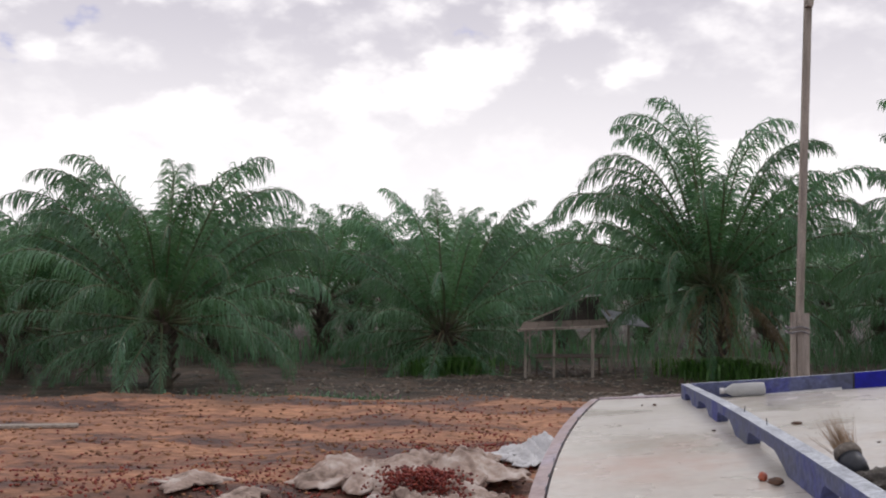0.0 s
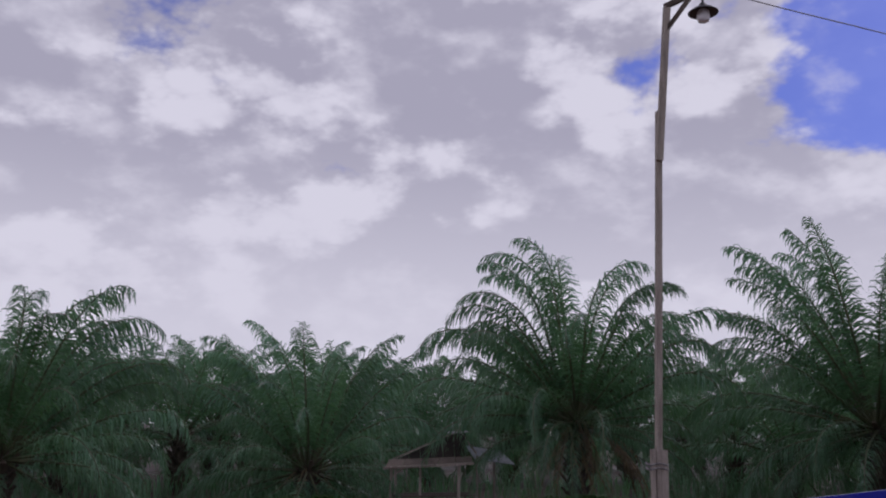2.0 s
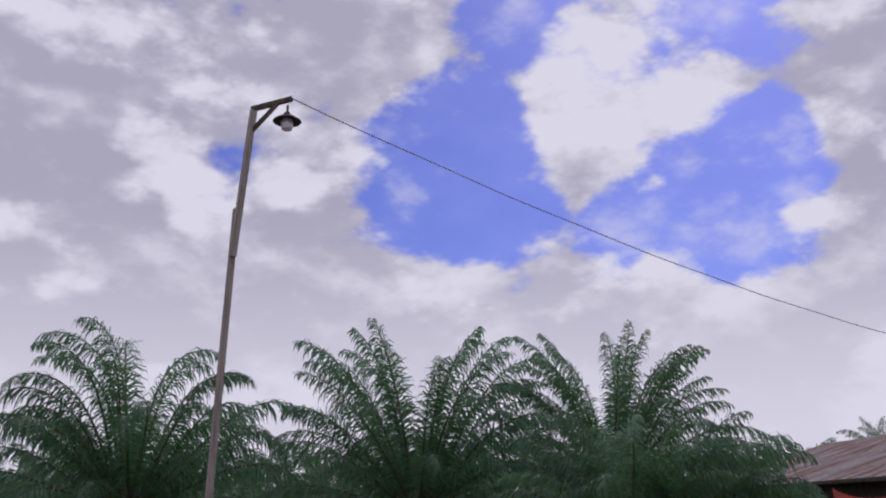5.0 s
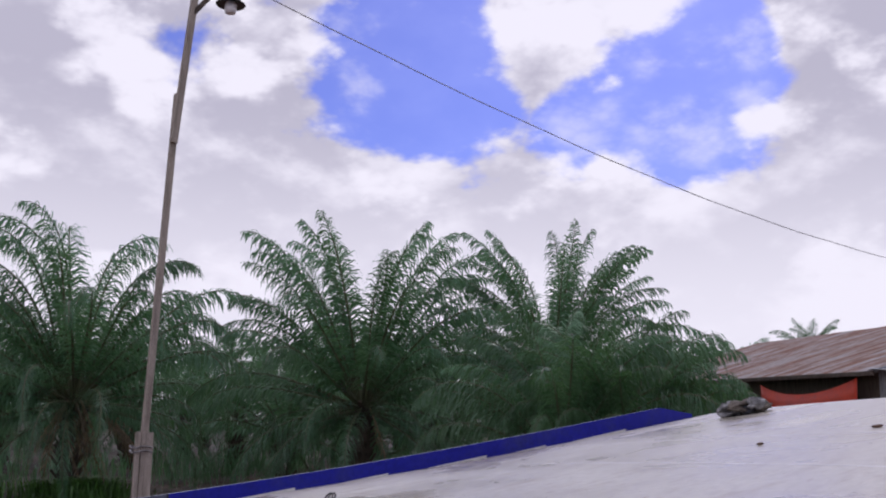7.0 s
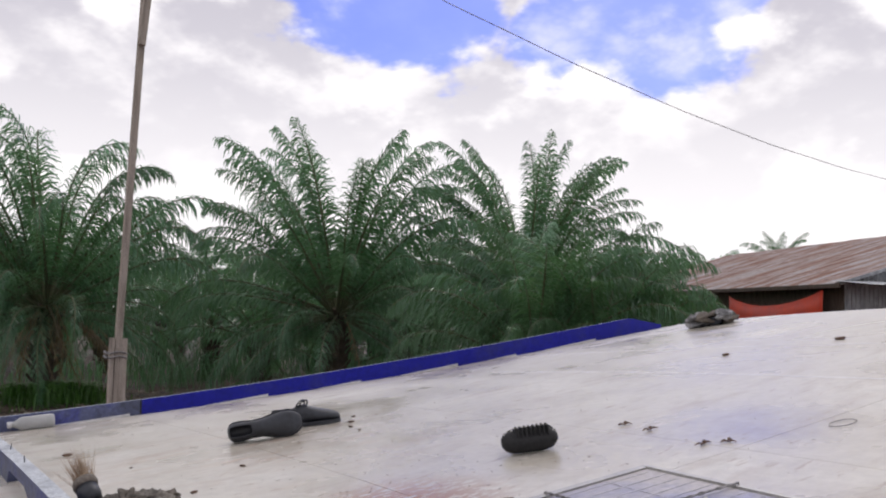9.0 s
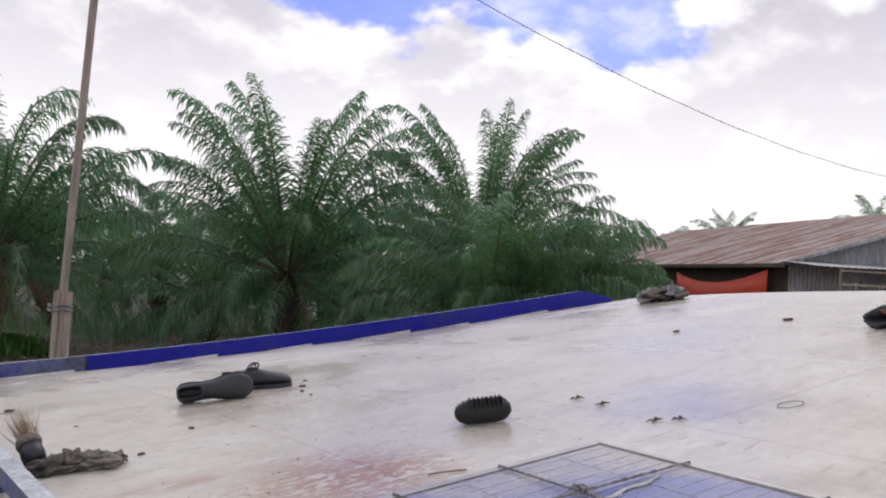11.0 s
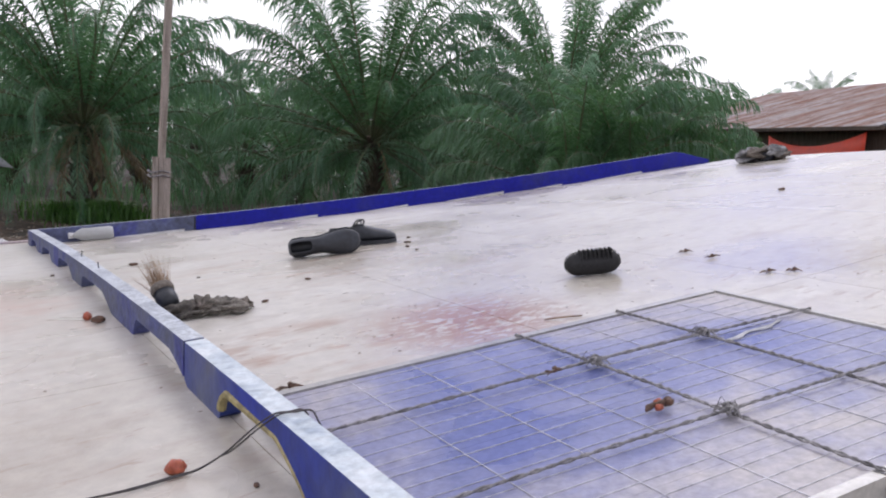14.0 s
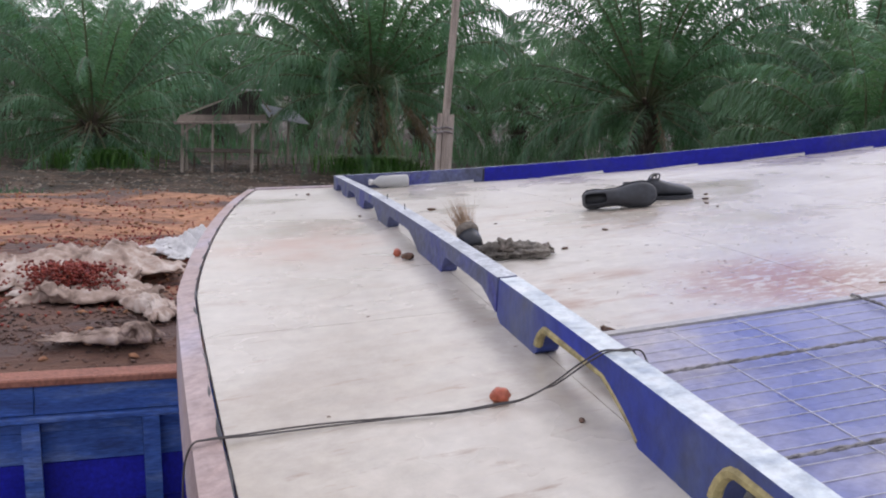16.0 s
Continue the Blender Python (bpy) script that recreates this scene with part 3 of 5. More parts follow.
def far_palm_meshes():
    """Three whole crowns joined for the rows far behind."""
    out = []
    for seed in (70, 71, 72):
        rnd = random.Random(seed)
        vs, fs, mi, base = [], [], [], 0
        for k in range(30):
            f = k / 29
            el = 80 - 100 * f ** 1.2 + rnd.uniform(-7, 7)
            az = math.degrees(k * 2.39996) + rnd.uniform(-12, 12)
            kind = min(range(len(RISES)), key=lambda q: abs(RISES[q] - el))
            me = FAR_SET[kind][k % 2]
            m = pose(0, 0, -0.2 * f, 0, 0, az) @ pose(0, 0, 0, rnd.uniform(-14, 14), RISES[kind] - el, 0) @ Matrix.Scale(rnd.uniform(0.8, 1.0), 4)
            vs += [tuple(m @ v.co) for v in me.vertices]
            fs += [[base + i for i in p.vertices] for p in me.polygons]
            mi += [p.material_index for p in me.polygons]
            base += len(me.vertices)
        me = bpy.data.meshes.new("crown")
        me.from_pydata(vs, [], fs)
        me.polygons.foreach_set("material_index", mi)
        me.materials.append(FROND)
        me.materials.append(RACHIS)
        out.append(me)
    return out


CROWNS = far_palm_meshes()


def far_palm(x, y, heart, s, k, az):
    gz = ground_z(x, y)
    e = thing("oil_palm", (x, y, gz), "oil palm standing in the rows behind", "palm tree", "oil palms of the plantation", rz=az)
    key = round((heart - gz) * 2) / 2
    if key not in TRUNKS:
        TRUNKS[key] = trunk_mesh(key, 0.30, int(key * 10))
    shared("trunk", TRUNKS[key], e)
    shared("crown", CROWNS[k % 3], e, pose(0, 0, heart - gz) @ Matrix.Scale(s, 4))


rnd = random.Random(5)
for row, (dist, step, hz, sz) in enumerate(((38.5, 5.6, -1.1, 0.90), (44.5, 5.0, -0.7, 0.92), (52.0, 4.8, -0.4, 0.88), (62.0, 4.8, 0.2, 0.88))):
    b = -48.0 + row * 3
    while b < 60:
        d = dist + rnd.uniform(-1.5, 1.5)
        x, y = d * math.sin(radians(b)), d * math.cos(radians(b))
        if not (b > 44 and y < 32) and not (abs(x - 9.3) < 3.5 and row == 0):
            far_palm(x, y, rnd.uniform(-0.4, 0.5) + hz, sz * rnd.uniform(0.85, 1.05), rnd.randint(0, 2), rnd.uniform(0, 360))
        b += math.degrees(step / dist) * rnd.uniform(0.8, 1.2)
for x, y, h, s in ((43.6, 24.8, 2.6, 0.40), (46.5, 18.2, 3.3, 0.46), (51.0, 17.0, 3.2, 0.45)):
    far_palm(x, y, h, s, rnd.randint(0, 2), rnd.uniform(0, 360))


# ---------------------------------------------------------------- boat
KX, KY = 1.33, 4.95
BEAR = radians(8.1)
UD, RD = Vector((math.cos(BEAR), -math.sin(BEAR), 0)), Vector((math.sin(BEAR), math.cos(BEAR), 0))
ROOF_N = (-0.6034, 0.0739, 0.0118, -0.0006, 0.0495, -0.0067, 0.0128)


def roof_z(u, v):
    c = ROOF_N
    v = min(v, 6.0)
    return c[0] + c[1] * u + c[2] * u * u + c[3] * u ** 3 + c[4] * v + c[5] * v * v + c[6] * u * v


def on_roof(u, v, h=0.0):
    """World place at u along the rim and v back from it, h above the roof."""
    p = Vector((KX, KY, 0)) + UD * u - RD * v
    p.z = roof_z(u, v) + h
    return p


def aft(v):
    return 5.15 - 0.22 * max(0.0, v)


def front(v):
    """The curved front edge of the roof."""
    if v > 2.74:
        return -0.69 + 0.10 * ((min(v, 4.7) - 2.74) / 1.27) ** 1.15
    return -0.69 + 0.23 * ((2.74 - v) / 2.93) ** 1.8


boat = thing("boat", (0, 0, 0), "large wooden boat with a white cabin roof and blue rails", "boat")


def roof_sheet(u0, u1, v0, v1, n=10):
    """One painted sheet with thickness and a sliver of a joint round it."""
    bm = bmesh.new()
    g = 0.0009
    top, bot = [], []
    for i in range(n + 1):
        v = v0 + g + (v1 - v0 - 2 * g) * i / n
        a = u0(v) if callable(u0) else u0 + g
        b = u1(v) if callable(u1) else u1 - g
        top.append([bm.verts.new(on_roof(a + (b - a) * j / n, v)) for j in range(n + 1)])
        bot.append([bm.verts.new(on_roof(a + (b - a) * j / n, v, -0.018)) for j in range(n + 1)])
    for i in range(n):
        for j in range(n):
            bm.faces.new((top[i][j + 1], top[i][j], top[i + 1][j], top[i + 1][j + 1]))
            bm.faces.new((bot[i][j], bot[i][j + 1], bot[i + 1][j + 1], bot[i + 1][j]))
    ring_t = top[0] + [r[-1] for r in top[1:]] + top[-1][-2::-1] + [r[0] for r in top[-2:0:-1]]
    ring_b = bot[0] + [r[-1] for r in bot[1:]] + bot[-1][-2::-1] + [r[0] for r in bot[-2:0:-1]]
    for k in range(len(ring_t)):
        q = (k + 1) % len(ring_t)
        bm.faces.new((ring_t[k], ring_t[q], ring_b[q], ring_b[k]))
    bmesh.ops.recalc_face_normals(bm, faces=bm.faces)
    return part("roof_sheet", bm, ROOF, boat)


US = [0.0, 0.80, 1.62, 2.61, 3.36, 4.10]
VS = [0.0, 3.60, 7.0]
for va, vb in zip(VS, VS[1:]):
    for ua, ub in zip(US, US[1:]):
        roof_sheet(ua, ub, va, vb)
    roof_sheet(4.10, aft, va, vb)
roof_sheet(front, 0.0, -0.19, 3.2, 16)
roof_sheet(front, 0.0, 3.2, 7.0, 16)


def rail_board(vs, bottom, top, thick, at, mats, name, label):
    """A board on edge: bottom and top give heights along it, at(v, side, h) its places."""
    bm = bmesh.new()
    cols = [[bm.verts.new(at(v, s, h)) for s, h in ((-1, bottom(v)), (1, bottom(v)), (1, top(v)), (-1, top(v)))] for v in vs]
    for a, b in zip(cols, cols[1:]):
        for j in range(4):
            f = bm.faces.new((a[j], a[(j + 1) % 4], b[(j + 1) % 4], b[j]))
            f.material_index = 1 if j == 2 else 0
    bm.faces.new(cols[0][::-1])
    bm.faces.new(cols[-1])
    bmesh.ops.recalc_face_normals(bm, faces=bm.faces)
    return part(name, bm, mats, boat, label)


for uu, va, vb in ((2.61, 0.9, 4.6), (3.36, 0.2, 5.2)):
    bm = bmesh.new()
    n = 40
    cols = []
    for k in range(n + 1):
        v, w = va + (vb - va) * k / n, 0.004 + 0.005 * abs(math.sin(k * 1.3))
        cols.append([bm.verts.new(on_roof(uu + du, v, h)) for du, h in ((-w, 0.0), (-w * 0.7, 0.0014), (w * 0.7, 0.0014), (w, 0.0))])
    for a, b in zip(cols, cols[1:]):
        for j in range(3):
            bm.faces.new((a[j], a[j + 1], b[j + 1], b[j]))
    bmesh.ops.recalc_face_normals(bm, faces=bm.faces)
    part("seam_filler", bm, FILLER, boat, "white filler smeared along a roof joint")


# openings under the rail: start, end, height
NOTCH = [(0.10, 0.38, 0.040), (0.60, 0.96, 0.042), (1.18, 1.60, 0.045), (1.83, 2.42, 0.047), (2.76, 3.34, 0.050), (3.59, 4.05, 0.057), (4.262, 4.85, 0.069)]


def rail_bottom(v):
    for a, b, h in NOTCH:
        if a < v < b:
            s, r = (v - a), (b - v)
            return h * min(1.0, math.sqrt(max(0.0, 1 - max(0.0, 1 - s / 0.05) ** 2))) * min(1.0, (r / (0.22 * (b - a) + 0.04)) ** 0.8)
    return 0.0


def rail_at(v, side, h):
    return on_roof(0.0225 * side, v, 0) + Vector((0, 0, h))


def rail_top(v):
    return 0.078 + 0.020 * min(1, max(0, (v - 0.5) / 3.2))


rail_board([-0.06 + 0.0125 * k for k in range(270)], rail_bottom, rail_top, 0.045, rail_at, [RAIL_GREY, CAP_WORN], "scupper_rail", "grey-blue weathered rail board with scupper openings")
rail_board([3.3155 + 0.0125 * k for k in range(210)], rail_bottom, rail_top, 0.045, rail_at, [RAIL_BLUE, CAP_PALE], "scupper_rail", "blue rail board with scupper openings and pale chipped top")
for a, b, h in NOTCH[-2:]:
    bm = bmesh.new()
    tube(bm, [on_roof(-0.0205, v, rail_bottom(v) + 0.005) for v in (a + 0.002 + (b - a - 0.004) * (k / 24) ** 1.6 for k in range(25))], [0.0095 - 0.0055 * k / 24 for k in range(25)], 6)
    part("scupper_trim", bm, YELLOW, boat, "yellow painted edge of a scupper hole")


def rim_top(u):
    return max(0.012, 0.080 + 0.046 * (max(0.0, u) / 4.6) ** 1.3 if u < 4.6 else 0.126 - 0.114 * (u - 4.6) / 0.40)


def rim_at(u, side, h):
    return on_roof(u, 0.02 * side - 0.02, 0) + Vector((0, 0, h))


rail_board([0.0225 + 0.06 * k for k in range(15)], lambda u: 0.0, rim_top, 0.04, rim_at, [RAIL_GREY, CAP_GREY], "roof_rim", "grey-blue worn board rim along the roof edge")
rail_board([0.866 + 0.06 * k for k in range(69)], lambda u: 0.0, rim_top, 0.04, rim_at, [BLUE, CAP_GREY], "roof_rim", "blue board rim along the roof edge")
for ua, ub, h in ((0.30, 0.80, 0.014), (1.22, 1.62, 0.016), (1.95, 2.25, 0.012), (2.55, 3.00, 0.016), (3.25, 3.50, 0.012), (3.75, 4.25, 0.016)):
    bm = bmesh.new()
    n = 12
    cols = []
    for k in range(n + 1):
        u = ua + (ub - ua) * k / n
        hh = h * (0.15 + 0.85 * k / n)
        cols.append([bm.verts.new(on_roof(u, v, q)) for v, q in ((0.0035, 0.0), (0.0035, hh), (0.0005, hh), (0.0005, 0.0))])
    for a, b in zip(cols, cols[1:]):
        for j in range(3):
            bm.faces.new((a[j], b[j], b[j + 1], a[j + 1]))
    bmesh.ops.recalc_face_normals(bm, faces=bm.faces)
    part("paint_strip", bm, SACK_WHITE, boat, "white paint left along the foot of the rim")
bm = bmesh.new()
tube(bm, [on_roof(0.86, 0.003, h) for h in (0.0, 0.04, 0.082)], 0.004, 5)
part("rim_joint", bm, RUBBER, boat, "dark joint between two rim boards")
for v, lean in ((1.62, 0.004), (2.02, -0.003)):
    bm = bmesh.new()
    tube(bm, [rail_at(v, 0.3, rail_top(v) - 0.01), rail_at(v, 0.3, rail_top(v) + 0.022) + Vector((lean, 0, 0))], 0.002, 5)
    part("nail", bm, RUBBER, boat, "bent nail standing in the rail")


def fascia():
    bm = bmesh.new()
    vs = [-0.24 + 0.12 * k for k in range(60)]
    cols = []
    for v in vs:
        cols.append([bm.verts.new(on_roof(front(v) + du, v, h)) for du, h in ((-0.007, 0.005), (-0.052, 0.002), (-0.052, -0.16), (-0.007, -0.16))])
    for a, b in zip(cols, cols[1:]):
        for j in range(4):
            bm.faces.new((a[j], a[(j + 1) % 4], b[(j + 1) % 4], b[j]))
    bm.faces.new(cols[0][::-1])
    bm.faces.new(cols[-1])
    bmesh.ops.recalc_face_normals(bm, faces=bm.faces)
    part("fascia_board", bm, FASCIA, boat, "faded pinkish board along the curved roof edge")
    # uneven black strip added in place of the dark gap between roof and fascia
    bm = bmesh.new()
    fine = [-0.24 + 0.02 * k for k in range(355)]
    tube(bm, [on_roof(front(v) - 0.007 + 0.008 * noise.noise((v * 6, 0, 3)), v, 0.002 + 0.003 * noise.noise((v * 9, 2, 0))) for v in fine], [max(0.0012, 0.0028 + 0.0045 * noise.noise((v * 11, 7, 0))) for v in fine], 6)
    part("edge_seal", bm, RUBBER, boat, "black strip drawn for the dark gap along the roof edge")
    bm = bmesh.new()
    beam(bm, on_roof(-0.46, -0.215, -0.06), on_roof(0.0, -0.215, -0.06), 0.04, 0.14)
    part("fascia_end", bm, FASCIA, boat)


fascia()


def hull():
    y0 = 5.0
    # side planks seen from inside
    z = -1.69
    for k, (h, mt) in enumerate(((0.17, HULL_BLUE), (0.115, HULL_BLUE), (0.185, HULL_BLUE), (0.26, HULL_DEEP), (0.26, HULL_DEEP), (0.26, HULL_DEEP))):
        bm = bmesh.new()
        inset = 0.0 if k == 0 else 0.03
        for xa, xb in (((-7.0, -0.30), (-0.296, 5.0)) if k == 0 else ((-7.0, -1.6), (-1.596, 5.0))):
            box(bm, (xa, y0 + inset + 0.01 * k, z - h + 0.004), (xb, y0 + 0.08 + 0.01 * k, z), 0.004)
        part("hull_plank", bm, mt, boat)
        z -= h
    bm = bmesh.new()
    box(bm, (-7.0, y0 - 0.03, -1.69), (5.0, y0 + 0.13, -1.645), 0.008)
    part("gunwale", bm, RED_CAP, boat, "worn red-brown gunwale cap")
    bm = bmesh.new()
    box(bm, (-7.0, y0 - 0.035, -1.895), (5.0, y0 + 0.028, -1.862), 0.006)
    part("stringer", bm, HULL_BLUE, boat, "worn blue lengthwise timber inside the hull")
    for x in (-3.1, -1.9, -1.15, -0.32, 0.30, 1.1):
        bm = bmesh.new()
        beam(bm, (x, y0 - 0.005, -1.896), (x + 0.05, y0 - 0.02, -3.0), 0.09, 0.06)
        part("hull_rib", bm, HULL_BLUE, boat)
    bm = bmesh.new()
    box(bm, (-7.0, -4.5, -3.06), (5.0, y0 + 0.1, -2.98), 0.01)
    part("hull_floor", bm, DARK_WOOD, boat)
    bm = bmesh.new()
    box(bm, (-7.0, -4.6, -3.0), (5.0, -4.5, -1.65), 0.01)
    part("hull_side", bm, HULL_BLUE, boat)
    for x0 in (-7.06, 5.0):
        bm = bmesh.new()
        box(bm, (x0, -4.6, -3.0), (x0 + 0.06, y0 + 0.1, -1.65), 0.01)
        part("hull_end", bm, HULL_BLUE, boat)
    # cabin walls under the roof
    for (ua, va), (ub, vb) in (((0.3, 0.35), (0.3, 6.6)), ((0.3, 0.35), (3.3, 0.35)), ((3.3, 0.35), (3.3, 6.6)), ((0.3, 6.6), (3.3, 6.6))):
        bm = bmesh.new()
        cols = []
        for k in range(13):
            u, v = ua + (ub - ua) * k / 12, va + (vb - va) * k / 12
            t = on_roof(u, v, -0.024)
            n = RD * -0.025 if ua != ub else UD * 0.025
            cols.append([bm.verts.new(c) for c in (t - n, t + n, Vector((t.x, t.y, -2.975)) + n, Vector((t.x, t.y, -2.975)) - n)])
        for a, b in zip(cols, cols[1:]):
            for q in range(4):
                bm.faces.new((a[q], a[(q + 1) % 4], b[(q + 1) % 4], b[q]))
        bm.faces.new(cols[0][::-1])
        bm.faces.new(cols[-1])
        bmesh.ops.recalc_face_normals(bm, faces=bm.faces)
        part("cabin_wall", bm, HULL_BLUE, boat)


hull()


# ---------------------------------------------------------------- lamp pole
def lamp_pole():
    e = thing("lamp_pole", (3.97, 10.25, ground_z(3.97, 10.25)), "tall spliced wooden pole carrying an outdoor lamp", "lamp pole")
    o = Vector((3.97, 10.25, ground_z(3.97, 10.25)))

    def loc(x, y, z):
        return Vector((x, y, z)) - o

    bm = bmesh.new()
    beam(bm, loc(3.945, 10.25, -2.6), loc(4.108, 10.06, 3.77), 0.070, 0.065)
    part("lower_post", bm, POLE_WOOD, e)
    bm = bmesh.new()
    beam(bm, loc(4.066, 9.99, 3.13), loc(4.212, 9.93, 5.10), 0.075, 0.07)
    part("upper_post", bm, POLE_WOOD, e)
    for x0, w, top in ((3.908, 0.055, -0.27), (4.042, 0.085, -0.28), (3.972, 0.05, -0.39)):
        bm = bmesh.new()
        beam(bm, loc(x0, 10.16, -2.7), loc(x0 + 0.015, 10.16, top), w, 0.035)
        part("brace_plank", bm, POLE_WOOD, e, "rough grey plank strapped to the pole")
    for z in (-0.44, -0.49):
        bm = bmesh.new()
        ring = [loc(3.985 + 0.13 * math.cos(a), 10.2 + 0.09 * math.sin(a), z + 0.012 * math.sin(3 * a)) for a in (2 * math.pi * k / 16 for k in range(17))]
        tube(bm, ring, 0.011, 5)
        part("lashing", bm, ROPE, e, "rope lashing round the planks")
    bm = bmesh.new()
    beam(bm, loc(4.18, 9.93, 5.095), loc(4.655, 9.74, 5.295), 0.06, 0.06)
    part("arm", bm, DARK_WOOD, e)
    bm = bmesh.new()
    beam(bm, loc(4.195, 9.93, 4.79), loc(4.47, 9.80, 5.19), 0.045, 0.05)
    part("brace", bm, DARK_WOOD, e)
    lamp = Vector((4.60, 9.75, 4.97)) - o
    bm = bmesh.new()
    prof = [(0.016, 0.22), (0.016, 0.12), (0.045, 0.11), (0.055, 0.06), (0.12, 0.045), (0.185, -0.005), (0.18, -0.012), (0.11, 0.03), (0.05, 0.03)]
    rings = [[bm.verts.new(lamp + Vector((r * math.cos(a), r * math.sin(a), z))) for a in (2 * math.pi * k / 20 for k in range(20))] for r, z in prof]
    for a, b in zip(rings, rings[1:]):
        for j in range(20):
            bm.faces.new((a[j], a[(j + 1) % 20], b[(j + 1) % 20], b[j]))
    part("lamp_shade", bm, LAMP_BLACK, e, "black enamel lamp shade", True)
    bm = bmesh.new()
    prof = [(0.055, 0.03), (0.075, 0.0), (0.078, -0.08), (0.065, -0.12), (0.02, -0.135)]
    rings = [[bm.verts.new(lamp + Vector((r * math.cos(a), r * math.sin(a), z))) for a in (2 * math.pi * k / 16 for k in range(16))] for r, z in prof]
    for a, b in zip(rings, rings[1:]):
        for j in range(16):
            bm.faces.new((a[j], a[(j + 1) % 16], b[(j + 1) % 16], b[j]))
    bm.faces.new(rings[-1])
    part("lamp_globe", bm, LAMP_GLASS, e, "white opal glass globe", True)


lamp_pole()


def wire():
    a, b = Vector((4.655, 9.74, 5.30)), Vector((30.4, 9.3, 3.70))
    bm = bmesh.new()
    pts = []
    for k in range(81):
        s = k / 80
        p = a.lerp(b, s)
        p.z -= 4 * 0.95 * s * (1 - s) + 0.006 * math.sin(k * 0.7)
        pts.append(p)
    tube(bm, pts, 0.0075, 6)
    ob = mesh_object("power_wire", bm, WIRE, smooth=True)
    tagged(ob, "sagging dark wire strung from the lamp pole", "wire")


wire()


# ---------------------------------------------------------------- things on the roof
def frame_at(u, v, bearing, h=0.0):
    """Pose on the roof at (u, v), x axis along the compass bearing, tilted with the roof."""
    p = on_roof(u, v, h)
    d = 0.05
    n = (on_roof(u + d, v) - on_roof(u - d, v)).cross(on_roof(u, v - d) - on_roof(u, v + d)).normalized()
    a = radians(bearing)
    x = Vector((math.sin(a), math.cos(a), 0))
    x = (x - n * x.dot(n)).normalized()
    y = n.cross(x)
    m = Matrix((x, y, n)).transposed().to_4x4()
    m.translation = p
    return m


def thing_on(name, m, label, category, group=""):
    e = new(name)
    e.matrix_basis = m
    return tagged(e, label, category, group)


def loft(bm, sections, close=True):
    """Skin between rings of equal count."""
    rings = [[bm.verts.new(c) for c in r] for r in sections]
    n = len(rings[0])
    for a, b in zip(rings, rings[1:]):
        for j in range(n):
            bm.faces.new((a[j], a[(j + 1) % n], b[(j + 1) % n], b[j]))
    if close:
        bm.faces.new(rings[0][::-1])
        bm.faces.new(rings[-1])
    bmesh.ops.recalc_face_normals(bm, faces=bm.faces)
    return rings


def shoe(name, m, label, laces):
    """A rubber shoe along +x, heel at the origin: hollow upper, sole, tongue and laces."""
    e = thing_on(name, m, label, "shoe", "pair of shoes on the roof")
    secs = ((-0.004, 0.014, 0.070, 0.030), (0.006, 0.028, 0.084, 0.03), (0.018, 0.035, 0.088, 0.034), (0.05, 0.037, 0.082, 0.036), (0.09, 0.032, 0.080, 0.037), (0.13, 0.033, 0.090, 0.037), (0.16, 0.040, 0.080, 0.041), (0.20, 0.050, 0.066, 0.047), (0.24, 0.051, 0.058, 0.044), (0.265, 0.042, 0.049, 0.040), (0.282, 0.028, 0.040, 0.030), (0.289, 0.012, 0.028, 0.014))
    bm = bmesh.new()
    rings = []
    for x, w, h, t in secs:
        ring = []
        for k in range(14):
            a = 2 * math.pi * k / 14
            ca, sa = math.cos(a), math.sin(a)
            y = w * ca * (1.0 if sa < 0 else 0.96)
            lo = 0.030 if x < 0.005 else 0.012
            z = lo + (h - (0.014 if x < 0.005 else 0) - lo) * (0.5 + 0.5 * math.copysign(abs(sa) ** 0.9, sa))
            ring.append((x, y, z))
        rings.append(ring)
    got = loft(bm, rings)
    # open the collar: remove the top faces near the heel and line the inside
    gone = [f for f in bm.faces if 0.004 < f.calc_center_median().x < 0.09 and f.calc_center_median().z > 0.075]
    bmesh.ops.delete(bm, geom=gone, context="FACES")
    up = part("upper", bm, RUBBER, e, "dull black rubber upper", True)
    sol = up.modifiers.new("thickness", "SOLIDIFY")
    sol.thickness, sol.offset = 0.004, -1
    sub = up.modifiers.new("rounding", "SUBSURF")
    sub.levels = sub.render_levels = 2
    bm = bmesh.new()
    loft(bm, [[(x, y, z) for y, z in ((-w - 0.003, 0.0), (w + 0.003, 0.0), (w + 0.004, 0.016), (-w - 0.004, 0.016))] for x, w, h, t in secs])
    part("sole", bm, RUBBER, e)
    if laces:
        for k in range(2):
            bm = bmesh.new()
            tube(bm, [(0.125 + 0.012 * k + 0.016 * math.cos(a) + 0.01 * math.sin(a), 0.018 * math.cos(a + k), 0.088 + 0.020 * math.sin(a)) for a in (math.pi * q / 10 * (2 if k else 1.7) for q in range(11))], 0.0035, 5)
            part("lace", bm, RUBBER, e, "tied black shoelace")
    if laces:
        bm = bmesh.new()
        box(bm, (0.105, -0.016, 0.074), (0.155, 0.016, 0.088), 0.005)
        part("tongue", bm, RUBBER, e)
    return e


shoe("rubber_shoe", frame_at(1.01, 1.66, 121, 0.002), "black lace-up rubber shoe standing on the white roof", True)
shoe("rubber_shoe", frame_at(0.775, 1.80, 119, 0.037) @ pose(0, 0, 0, 0, -3.4, 0) @ pose(0, 0, 0, 82, 0, 0), "black rubber shoe lying on its side on the white roof", False)


